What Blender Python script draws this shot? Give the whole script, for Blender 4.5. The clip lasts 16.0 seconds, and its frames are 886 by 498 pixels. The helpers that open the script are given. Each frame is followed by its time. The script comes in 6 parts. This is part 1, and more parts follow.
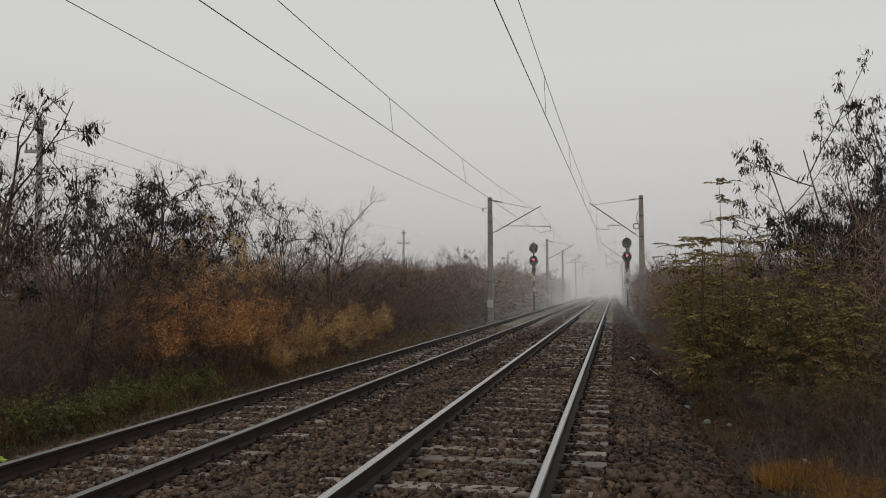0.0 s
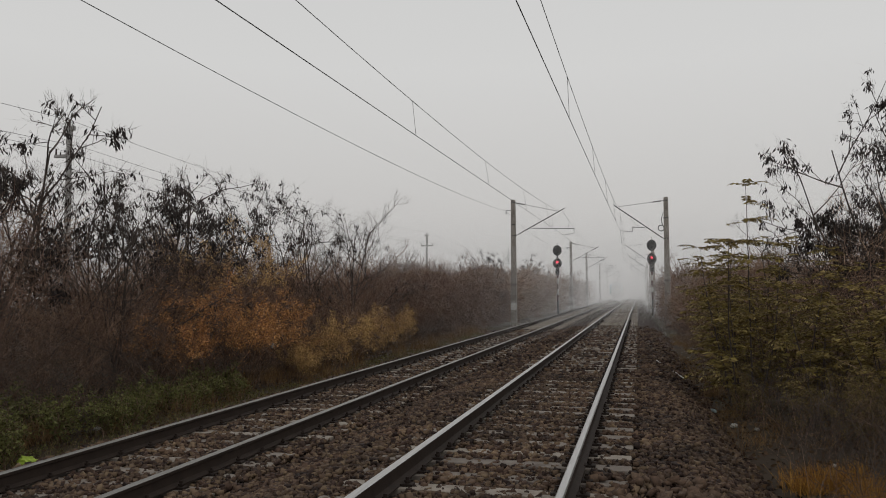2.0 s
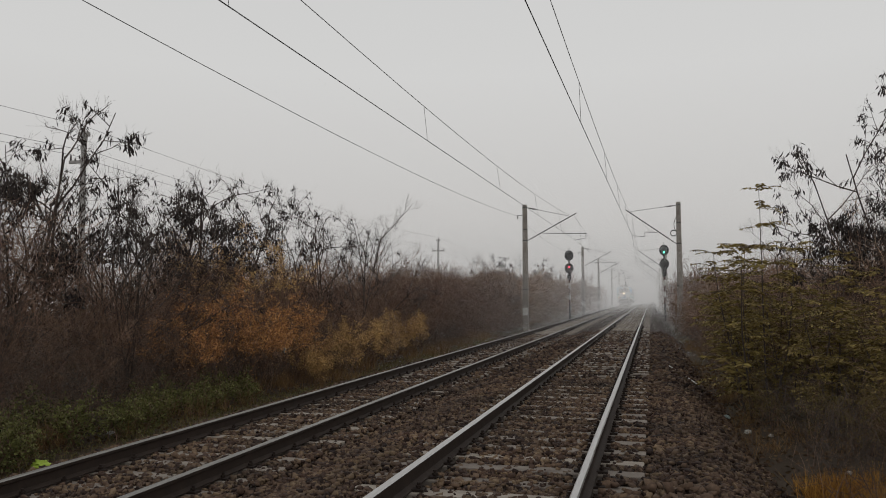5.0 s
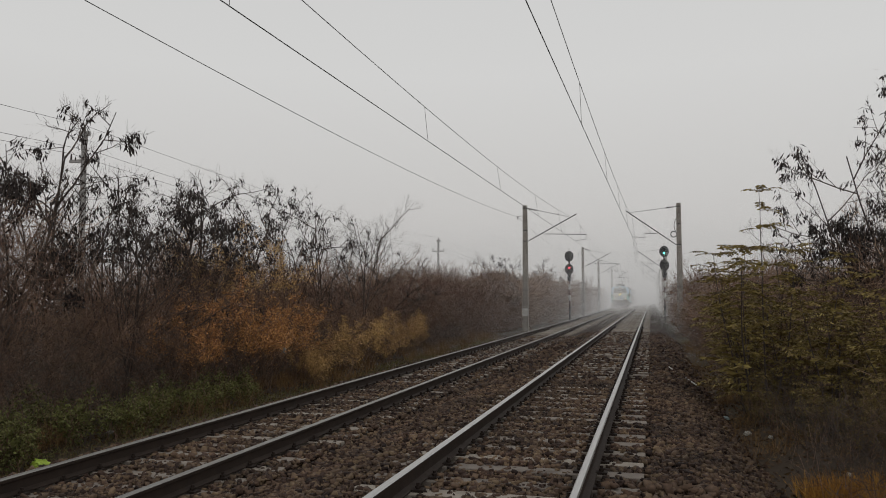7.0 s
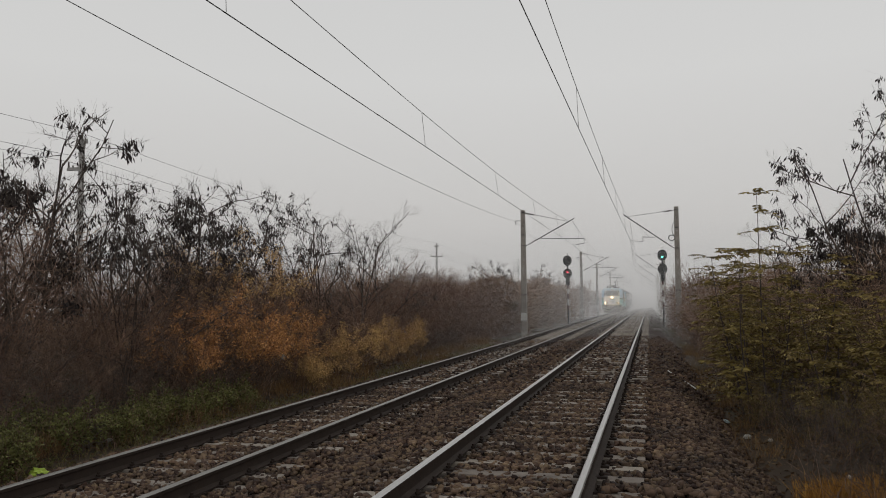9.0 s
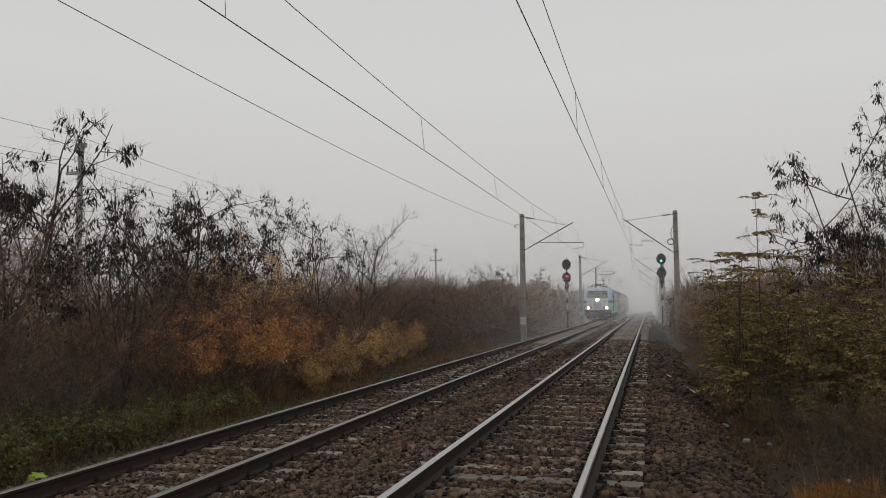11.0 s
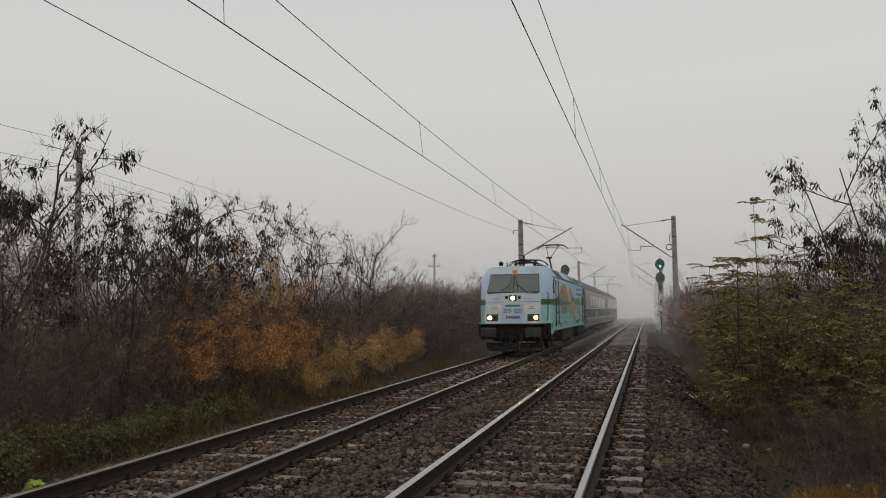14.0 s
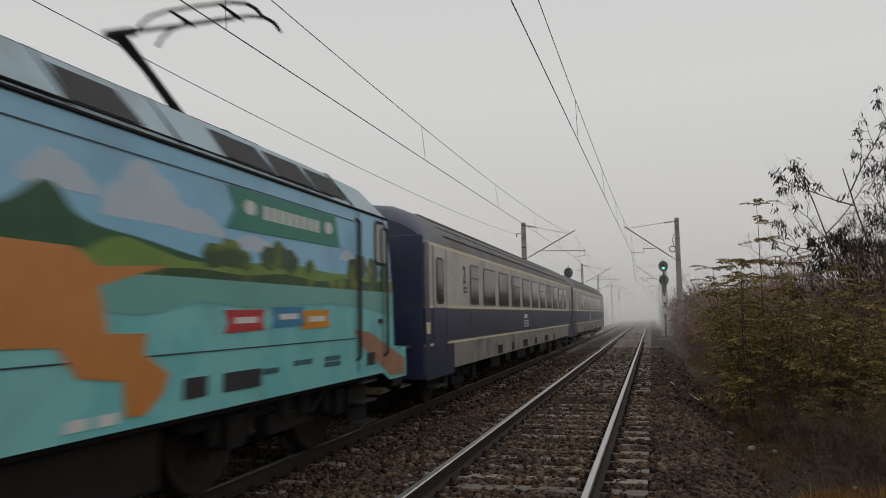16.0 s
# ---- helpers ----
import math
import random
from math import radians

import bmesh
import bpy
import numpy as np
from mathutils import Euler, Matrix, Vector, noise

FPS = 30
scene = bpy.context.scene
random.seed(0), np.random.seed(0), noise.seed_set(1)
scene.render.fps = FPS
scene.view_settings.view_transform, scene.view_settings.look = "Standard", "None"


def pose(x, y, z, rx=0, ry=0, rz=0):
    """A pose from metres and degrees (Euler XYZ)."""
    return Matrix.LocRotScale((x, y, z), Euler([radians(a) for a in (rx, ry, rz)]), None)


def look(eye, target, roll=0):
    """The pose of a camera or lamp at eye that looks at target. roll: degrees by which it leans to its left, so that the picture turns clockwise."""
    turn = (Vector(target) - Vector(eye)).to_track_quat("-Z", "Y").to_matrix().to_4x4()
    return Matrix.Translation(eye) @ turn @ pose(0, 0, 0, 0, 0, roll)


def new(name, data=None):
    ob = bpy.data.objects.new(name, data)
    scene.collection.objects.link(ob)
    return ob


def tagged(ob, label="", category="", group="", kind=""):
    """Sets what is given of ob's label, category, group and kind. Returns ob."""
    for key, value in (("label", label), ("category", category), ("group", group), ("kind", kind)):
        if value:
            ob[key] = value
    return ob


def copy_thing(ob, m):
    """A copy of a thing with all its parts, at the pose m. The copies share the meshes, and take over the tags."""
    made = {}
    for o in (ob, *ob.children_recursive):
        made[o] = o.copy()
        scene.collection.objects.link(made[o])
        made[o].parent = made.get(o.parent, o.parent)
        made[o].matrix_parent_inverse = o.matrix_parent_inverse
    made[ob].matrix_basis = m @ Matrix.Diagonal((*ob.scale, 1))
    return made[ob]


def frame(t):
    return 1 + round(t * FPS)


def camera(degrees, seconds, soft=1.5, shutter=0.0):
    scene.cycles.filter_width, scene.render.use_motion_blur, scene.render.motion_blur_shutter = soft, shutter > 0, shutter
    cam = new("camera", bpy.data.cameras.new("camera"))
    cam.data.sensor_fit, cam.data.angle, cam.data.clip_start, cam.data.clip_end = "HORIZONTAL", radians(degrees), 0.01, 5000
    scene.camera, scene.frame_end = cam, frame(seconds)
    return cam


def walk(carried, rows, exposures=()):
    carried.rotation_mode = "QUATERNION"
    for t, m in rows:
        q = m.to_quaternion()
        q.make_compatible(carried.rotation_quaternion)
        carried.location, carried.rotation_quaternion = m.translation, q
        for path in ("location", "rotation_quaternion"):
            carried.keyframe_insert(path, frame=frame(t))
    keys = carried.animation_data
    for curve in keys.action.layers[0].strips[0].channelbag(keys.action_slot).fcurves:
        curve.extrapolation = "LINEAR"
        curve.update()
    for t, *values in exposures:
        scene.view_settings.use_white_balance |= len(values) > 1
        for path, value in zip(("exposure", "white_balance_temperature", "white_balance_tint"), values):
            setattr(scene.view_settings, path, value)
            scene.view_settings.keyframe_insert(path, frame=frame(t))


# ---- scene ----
cam = camera(60.3, 16.0, soft=1.0, shutter=0.25)
# a hand-held camera that stands on the ballast beside the right-hand track and only turns
PATH = [
    (0.0, pose(0, 0, 1.505, 93.013, 0.199, 12.631)),
    (0.5, pose(0, 0, 1.505, 93.021, 0.229, 12.738)),
    (1.0, pose(0, 0, 1.505, 93.079, 0.131, 13.259)),
    (1.5, pose(0, 0, 1.505, 93.120, 0.150, 13.858)),
    (2.0, pose(0, 0, 1.505, 93.215, 0.228, 14.380)),
    (2.5, pose(0, 0, 1.505, 93.388, 0.281, 14.424)),
    (3.0, pose(0, 0, 1.505, 93.490, 0.475, 14.877)),
    (3.5, pose(0, 0, 1.505, 93.502, 0.540, 15.091)),
    (4.0, pose(0, 0, 1.505, 93.532, 0.424, 15.178)),
    (6.5, pose(0, 0, 1.505, 93.626, 0.000, 15.220)),
    (7.0, pose(0, 0, 1.505, 93.624, -0.000, 15.239)),
    (7.5, pose(0, 0, 1.505, 93.653, 0.141, 15.221)),
    (8.0, pose(0, 0, 1.505, 93.705, 0.286, 15.184)),
    (8.5, pose(0, 0, 1.505, 93.954, 0.454, 15.143)),
    (9.0, pose(0, 0, 1.505, 94.018, 0.417, 15.132)),
    (11.5, pose(0, 0, 1.505, 94.393, 0.441, 15.056)),
    (12.0, pose(0, 0, 1.505, 94.458, 0.411, 15.050)),
    (12.5, pose(0, 0, 1.505, 94.529, 0.372, 15.026)),
    (13.0, pose(0, 0, 1.505, 94.537, 0.395, 14.991)),
    (13.5, pose(0, 0, 1.505, 94.603, 0.499, 14.992)),
    (14.0, pose(0, 0, 1.505, 94.746, 0.556, 14.972)),
    (14.5, pose(0, 0, 1.505, 94.820, 0.650, 14.968)),
    (15.0, pose(0, 0, 1.505, 94.910, 0.601, 15.023)),
    (15.5, pose(0, 0, 1.505, 94.968, 0.756, 15.055)),
    (16.0, pose(0, 0, 1.505, 95.021, 0.955, 15.240)),
]
walk(cam, PATH)

# ---- light: an overcast, foggy late-autumn day ----
scene.cycles.max_bounces = 6
world = bpy.data.worlds.new("foggy_sky")
scene.world = world
world.use_nodes = True
wn, wl = world.node_tree.nodes, world.node_tree.links
wn.clear()
sky = wn.new("ShaderNodeTexSky")
sky.sky_type, sky.sun_disc = "NISHITA", False
sky.sun_elevation, sky.sun_rotation = radians(28), radians(200)
grey = wn.new("ShaderNodeHueSaturation")
grey.inputs["Saturation"].default_value = 0.05
grey.inputs["Value"].default_value = 0.06
wl.new(sky.outputs[0], grey.inputs["Color"])
coord = wn.new("ShaderNodeTexCoord")
split = wn.new("ShaderNodeSeparateXYZ")
wl.new(coord.outputs["Generated"], split.inputs[0])
ramp = wn.new("ShaderNodeValToRGB")
for e in list(ramp.color_ramp.elements)[1:]:
    ramp.color_ramp.elements.remove(e)
ramp.color_ramp.elements[0].position = 0.0
ramp.color_ramp.elements[0].color = (0.456, 0.445, 0.435, 1)
for p, c in ((0.10, (0.527, 0.515, 0.503, 1)), (0.28, (0.607, 0.605, 0.598, 1)), (0.5, (0.586, 0.588, 0.586, 1)), (1.0, (0.526, 0.528, 0.530, 1))):
    e = ramp.color_ramp.elements.new(p)
    e.color = c
wl.new(split.outputs["Z"], ramp.inputs[0])
blend = wn.new("ShaderNodeMixRGB")
blend.inputs[0].default_value = 0.06
wl.new(ramp.outputs[0], blend.inputs[1])
wl.new(grey.outputs[0], blend.inputs[2])
back = wn.new("ShaderNodeBackground")
back.inputs["Strength"].default_value = 1.08
wl.new(blend.outputs[0], back.inputs["Color"])
wl.new(back.outputs[0], wn.new("ShaderNodeOutputWorld").inputs[0])
sun = new("sun", bpy.data.lights.new("sun", "SUN"))
sun.data.energy, sun.data.angle, sun.data.color = 0.12, radians(60), (1.0, 0.97, 0.93)
sun.matrix_world = look((0, 0, 50), (10, 27, 36))
scene.view_settings.exposure = 0.0
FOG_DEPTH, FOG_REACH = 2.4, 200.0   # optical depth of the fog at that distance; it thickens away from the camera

# ---- materials ----
def mat(name, a, b=None, rough=0.8, metal=0.0, scale=6.0, fine=60.0, bump=0.0, island=0.0, obj=0.0, spec=0.3, stretch=(1, 1, 1), stain=None):
    """Two colours mixed by coarse and fine noise, with bump, and variation per loose piece or per object."""
    m = bpy.data.materials.new(name)
    m.use_nodes = True
    n, l = m.node_tree.nodes, m.node_tree.links
    bs = n["Principled BSDF"]
    b = b or tuple(c * 0.7 for c in a)
    tc = n.new("ShaderNodeTexCoord")
    mp = n.new("ShaderNodeMapping")
    mp.inputs["Scale"].default_value = stretch
    l.new(tc.outputs["Object"], mp.inputs[0])
    n1, n2 = n.new("ShaderNodeTexNoise"), n.new("ShaderNodeTexNoise")
    n1.inputs["Scale"].default_value, n2.inputs["Scale"].default_value = scale, fine
    n1.inputs["Detail"].default_value, n2.inputs["Detail"].default_value = 6, 3
    l.new(mp.outputs[0], n1.inputs["Vector"])
    l.new(mp.outputs[0], n2.inputs["Vector"])
    add = n.new("ShaderNodeMath")
    add.operation = "MULTIPLY_ADD"
    add.inputs[1].default_value = 0.45
    l.new(n2.outputs[0], add.inputs[0])
    l.new(n1.outputs[0], add.inputs[2])
    rng = n.new("ShaderNodeMapRange")
    rng.inputs["From Min"].default_value, rng.inputs["From Max"].default_value = 0.45, 1.0
    l.new(add.outputs[0], rng.inputs["Value"])
    mix = n.new("ShaderNodeMixRGB")
    mix.inputs[1].default_value, mix.inputs[2].default_value = (*a, 1), (*b, 1)
    l.new(rng.outputs[0], mix.inputs[0])
    out = mix.outputs[0]
    if stain:
        n3 = n.new("ShaderNodeTexNoise")
        n3.inputs["Scale"].default_value, n3.inputs["Detail"].default_value = stain[1], 8
        l.new(mp.outputs[0], n3.inputs["Vector"])
        r3 = n.new("ShaderNodeMapRange")
        r3.inputs["From Min"].default_value, r3.inputs["From Max"].default_value = 0.52, 0.72
        r3.inputs["To Max"].default_value = stain[2]
        l.new(n3.outputs[0], r3.inputs["Value"])
        mx = n.new("ShaderNodeMixRGB")
        mx.inputs[2].default_value = (*stain[0], 1)
        l.new(r3.outputs[0], mx.inputs[0])
        l.new(out, mx.inputs[1])
        out = mx.outputs[0]
    for amount, node, socket in ((island, "ShaderNodeNewGeometry", "Random Per Island"), (obj, "ShaderNodeObjectInfo", "Random")):
        if amount:
            g = n.new(node)
            hs = n.new("ShaderNodeHueSaturation")
            mr = n.new("ShaderNodeMapRange")
            mr.inputs["To Min"].default_value, mr.inputs["To Max"].default_value = 1 - amount, 1 + amount
            l.new(g.outputs[socket], mr.inputs["Value"])
            l.new(mr.outputs[0], hs.inputs["Value"])
            hue = n.new("ShaderNodeMath")
            hue.operation = "MULTIPLY_ADD"
            hue.inputs[1].default_value, hue.inputs[2].default_value = 0.05 * amount, 0.5 - 0.025 * amount
            l.new(g.outputs[socket], hue.inputs[0])
            l.new(hue.outputs[0], hs.inputs["Hue"])
            l.new(out, hs.inputs["Color"])
            out = hs.outputs[0]
    l.new(out, bs.inputs["Base Color"])
    bs.inputs["Roughness"].default_value, bs.inputs["Metallic"].default_value = rough, metal
    bs.inputs["Specular IOR Level"].default_value = spec
    if bump:
        bp = n.new("ShaderNodeBump")
        bp.inputs["Strength"].default_value, bp.inputs["Distance"].default_value = bump, 0.02
        l.new(add.outputs[0], bp.inputs["Height"])
        l.new(bp.outputs[0], bs.inputs["Normal"])
    return m


def glow(name, colour, strength):
    m = bpy.data.materials.new(name)
    m.use_nodes = True
    bs = m.node_tree.nodes["Principled BSDF"]
    bs.inputs["Base Color"].default_value = (*[c * 0.5 for c in colour], 1)
    bs.inputs["Emission Color"].default_value, bs.inputs["Emission Strength"].default_value = (*colour, 1), strength
    return m


def plain(name, colour, rough=0.5, metal=0.0, spec=0.5):
    return mat(name, colour, tuple(c * 0.85 for c in colour), rough, metal, 2.5, 40, spec=spec)


M_EARTH = mat("damp_earth", (0.070, 0.048, 0.031), (0.034, 0.025, 0.017), 0.95, 0, 0.6, 14, 0.5, stain=((0.080, 0.074, 0.028), 0.35, 0.7))
M_BALLAST = mat("ballast_bed", (0.060, 0.040, 0.029), (0.022, 0.016, 0.013), 0.95, 0, 3, 22, 1.0)
M_STONE = mat("ballast_stone", (0.150, 0.091, 0.060), (0.033, 0.023, 0.018), 0.85, 0, 0.9, 30, 0.3, island=0.8, obj=0.2)
M_RAIL = mat("rail_steel_side", (0.050, 0.034, 0.026), (0.030, 0.021, 0.017), 0.75, 0.2, 8, 80, 0.2)
M_RAILTOP = mat("polished_rail_head", (0.52, 0.51, 0.50), (0.38, 0.37, 0.36), 0.30, 1.0, 6, 60, 0.03, stretch=(8, 0.4, 1))
M_RAILDULL = mat("dull_rail_head", (0.34, 0.33, 0.31), (0.24, 0.225, 0.21), 0.42, 1.0, 6, 60, 0.03, stretch=(8, 0.4, 1))
M_SLEEPER = mat("weathered_concrete", (0.31, 0.27, 0.23), (0.20, 0.17, 0.142), 0.9, 0, 5, 50, 0.4, obj=0.25, stain=((0.06, 0.043, 0.034), 4.0, 0.5))
M_CLIP = mat("rusty_iron", (0.045, 0.030, 0.024), (0.025, 0.019, 0.016), 0.8, 0.3, 12, 80, 0.2)
M_CONCRETE = mat("mast_concrete", (0.32, 0.290, 0.255), (0.22, 0.198, 0.174), 0.9, 0, 2.0, 30, 0.3, stain=((0.09, 0.075, 0.065), 1.5, 0.6))
# paler than the masts' concrete, with the fog's haze put into the colour
M_POLE = mat("hazed_pole_concrete", (0.42, 0.41, 0.39), (0.32, 0.31, 0.30), 0.9, 0, 2.0, 30, 0.3)
M_STEEL = mat("galvanised_steel", (0.10, 0.10, 0.10), (0.065, 0.062, 0.060), 0.6, 0.5, 8, 60)
M_WIRE = mat("copper_wire", (0.030, 0.026, 0.024), (0.022, 0.02, 0.019), 0.6, 0.4, 8, 60)
M_INSUL = mat("brown_porcelain", (0.06, 0.04, 0.035), (0.045, 0.03, 0.028), 0.3, 0, 8, 60)
M_BLACK = mat("black_enamel", (0.030, 0.030, 0.031), (0.042, 0.042, 0.042), 0.55, 0, 5, 50)
M_WHITE = mat("white_paint", (0.62, 0.61, 0.58), (0.45, 0.43, 0.40), 0.6, 0, 4, 40)
M_RED = mat("faded_red_paint", (0.13, 0.055, 0.045), (0.085, 0.04, 0.035), 0.6, 0, 4, 40)
M_BARK = mat("dark_bark", (0.120, 0.094, 0.080), (0.065, 0.052, 0.045), 0.95, 0, 4, 40, obj=0.2)
M_TWIG = mat("brown_twigs", (0.315, 0.202, 0.145), (0.158, 0.099, 0.071), 0.95, 0, 1.5, 40, obj=0.35, island=0.4)
M_DRYLEAF = mat("withered_dark_leaf", (0.052, 0.041, 0.038), (0.032, 0.026, 0.025), 0.9, 0, 2, 30, island=0.5)
M_RUST = mat("rust_brown_foliage", (0.58, 0.285, 0.115), (0.36, 0.170, 0.070), 0.9, 0, 1.2, 30, island=0.45, obj=0.2)
M_GOLD = mat("golden_dry_plumes", (0.62, 0.40, 0.175), (0.42, 0.250, 0.105), 0.9, 0, 1.2, 30, island=0.4, obj=0.2)
M_STRAW = mat("dry_grass", (0.26, 0.155, 0.070), (0.13, 0.075, 0.034), 0.9, 0, 0.8, 30, island=0.5)
M_ORANGE = mat("orange_dry_grass", (0.50, 0.25, 0.055), (0.28, 0.135, 0.03), 0.9, 0, 0.8, 30, island=0.5)
M_GRASS = mat("green_grass", (0.180, 0.155, 0.055), (0.098, 0.088, 0.032), 0.85, 0, 0.8, 30, island=0.5)
M_BRAMBLE = mat("bramble_leaf", (0.190, 0.185, 0.060), (0.085, 0.085, 0.032), 0.75, 0, 2, 30, island=0.6)
M_PINNATE = mat("yellowing_pinnate_leaf", (0.270, 0.190, 0.060), (0.140, 0.108, 0.038), 0.75, 0, 2, 30, island=0.5)
M_MOSSY = mat("olive_shrub_leaf", (0.175, 0.125, 0.045), (0.090, 0.066, 0.028), 0.85, 0, 2, 30, island=0.5)
M_BROWNLEAF = mat("brown_thicket_leaf", (0.160, 0.090, 0.055), (0.085, 0.052, 0.034), 0.9, 0, 2, 30, island=0.5)
M_FALLEN = mat("fallen_leaf", (0.140, 0.085, 0.045), (0.070, 0.042, 0.024), 0.85, 0, 2, 30, island=0.6)
M_FOG = mat("pale_fog_slivers", (0.86, 0.85, 0.84), (0.83, 0.82, 0.81), 1.0, 0, 1, 2, spec=0.0)

# ---- building helpers ----
def mesh_of(name, verts, faces, materials, smooth=False, idx=None):
    me = bpy.data.meshes.new(name)
    me.from_pydata([tuple(v) for v in verts], [], [tuple(f) for f in faces])
    for m in (materials if isinstance(materials, (list, tuple)) else [materials]):
        me.materials.append(m)
    if idx is not None:
        me.polygons.foreach_set("material_index", np.asarray(idx, dtype=np.int32))
    if smooth:
        me.polygons.foreach_set("use_smooth", np.ones(len(me.polygons), dtype=bool))
    me.update()
    return me


def link(name, me, parent=None, label=""):
    ob = new(name, me)
    if parent:
        ob.parent = parent
    return tagged(ob, label)


def part(name, bm, material, parent, label=""):
    me = bpy.data.meshes.new(name)
    bm.to_mesh(me)
    bm.free()
    for m in (material if isinstance(material, (list, tuple)) else [material]):
        me.materials.append(m)
    return link(name, me, parent, label)


def thing(name, at, label, category, group="", kind=""):
    ob = new(name)
    ob.matrix_basis = at
    ob.empty_display_size = 0.2
    return tagged(ob, label, category, group, kind)


def box(bm, x0, x1, y0, y1, z0, z1, bevel=0.0, m=None):
    r = bmesh.ops.create_cube(bm, size=1.0)["verts"]
    for v in r:
        v.co = Vector(((x0 + x1) / 2 + v.co.x * (x1 - x0), (y0 + y1) / 2 + v.co.y * (y1 - y0), (z0 + z1) / 2 + v.co.z * (z1 - z0)))
        if m:
            v.co = m @ v.co
    if bevel:
        edges = list({e for v in r for e in v.link_edges})
        bmesh.ops.bevel(bm, geom=edges, offset=bevel, segments=2, affect="EDGES", profile=0.5)
    return bm


def rod(bm, a, b, r0, r1=None, n=8):
    a, b = Vector(a), Vector(b)
    d = b - a
    m = Matrix.Translation((a + b) / 2) @ d.to_track_quat("Z", "Y").to_matrix().to_4x4()
    bmesh.ops.create_cone(bm, cap_ends=True, segments=n, radius1=r0, radius2=r0 if r1 is None else r1, depth=d.length, matrix=m)
    return bm


def poly_rod(bm, pts, r, n=6):
    for a, b in zip(pts, pts[1:]):
        rod(bm, a, b, r, n=n)
    return bm


def tube_mesh(name, pts, r, material, n=5):
    """One thin tube along a line of points, without caps."""
    verts, faces = [], []
    for i, p in enumerate(pts):
        p = Vector(p)
        d = (Vector(pts[min(i + 1, len(pts) - 1)]) - Vector(pts[max(i - 1, 0)])).normalized()
        u = d.cross(Vector((0, 0, 1)) if abs(d.z) < 0.9 else Vector((1, 0, 0))).normalized()
        w = d.cross(u)
        verts += [p + (u * math.cos(k * math.tau / n) + w * math.sin(k * math.tau / n)) * r for k in range(n)]
    for i in range(len(pts) - 1):
        faces += [(i * n + k, i * n + (k + 1) % n, (i + 1) * n + (k + 1) % n, (i + 1) * n + k) for k in range(n)]
    return mesh_of(name, verts, faces, material, True)


RX, LX = -1.345, -5.17      # the two tracks' centre lines
RZ, LZ = 0.0, -0.20         # and their rail tops
rng = np.random.default_rng(7)


def smooth(a, b, x):
    t = np.clip((x - a) / (b - a), 0, 1)
    return t * t * (3 - 2 * t)


def ground_z(x, y):
    """Height of the natural ground beside the ballast bed."""
    x, y = np.asarray(x, float), np.asarray(y, float)
    z = -0.95 + 0.25 * smooth(-1, 2, x)
    z = z + 0.10 * np.sin(x * 0.9 + 1.3 * np.sin(y * 0.31)) * np.sin(y * 0.47 + x * 0.2) + 0.25 * smooth(-12, -22, x) * 1.0 + 0.25 * smooth(4, 12, x)
    return z


def bed_z(x):
    x = np.asarray(x, float)
    top = -0.235 - 0.20 * smooth(-2.9, -3.8, x) * 1.0
    left = smooth(-6.65, -7.6, x)
    right = smooth(0.35, 1.75, x)
    return top * (1 - left) * (1 - right) + left * -1.12 + right * -0.92


def ground():
    xs = np.unique(np.concatenate([np.linspace(-420, -40, 20), np.linspace(-40, -16, 25), np.linspace(-16, 10, 80), np.linspace(10, 40, 20), np.linspace(40, 420, 16)]))
    ys = np.unique(np.concatenate([np.linspace(-80, 0, 20), np.linspace(0, 60, 150), np.linspace(60, 200, 60), np.linspace(200, 900, 20)]))
    X, Y = np.meshgrid(xs, ys)
    Z = ground_z(X, Y) + 0.05 * (rng.random(X.shape) - 0.5)
    nx = len(xs)
    faces = [(j * nx + i, j * nx + i + 1, (j + 1) * nx + i + 1, (j + 1) * nx + i) for j in range(len(ys) - 1) for i in range(nx - 1)]
    ob = link("ground", mesh_of("ground", np.stack([X, Y, Z], -1).reshape(-1, 3), faces, M_EARTH, True))
    tagged(ob, "damp dark earth beside the railway, with patches of moss", "ground", kind="structure")
    xs = np.concatenate([np.linspace(-8.2, 2.0, 70)])
    ys = np.unique(np.concatenate([np.linspace(-40, 3, 30), np.linspace(3, 30, 200), np.linspace(30, 120, 120), np.linspace(120, 420, 40)]))
    X, Y = np.meshgrid(xs, ys)
    Z = bed_z(X) + 0.035 * (rng.random(X.shape) - 0.5)
    nx = len(xs)
    faces = [(j * nx + i, j * nx + i + 1, (j + 1) * nx + i + 1, (j + 1) * nx + i) for j in range(len(ys) - 1) for i in range(nx - 1)]
    ob = link("ballast_bed", mesh_of("ballast_bed", np.stack([X, Y, Z], -1).reshape(-1, 3), faces, M_BALLAST, False))
    return tagged(ob, "brown crushed-stone ballast bed under two railway tracks", "ballast", kind="structure")


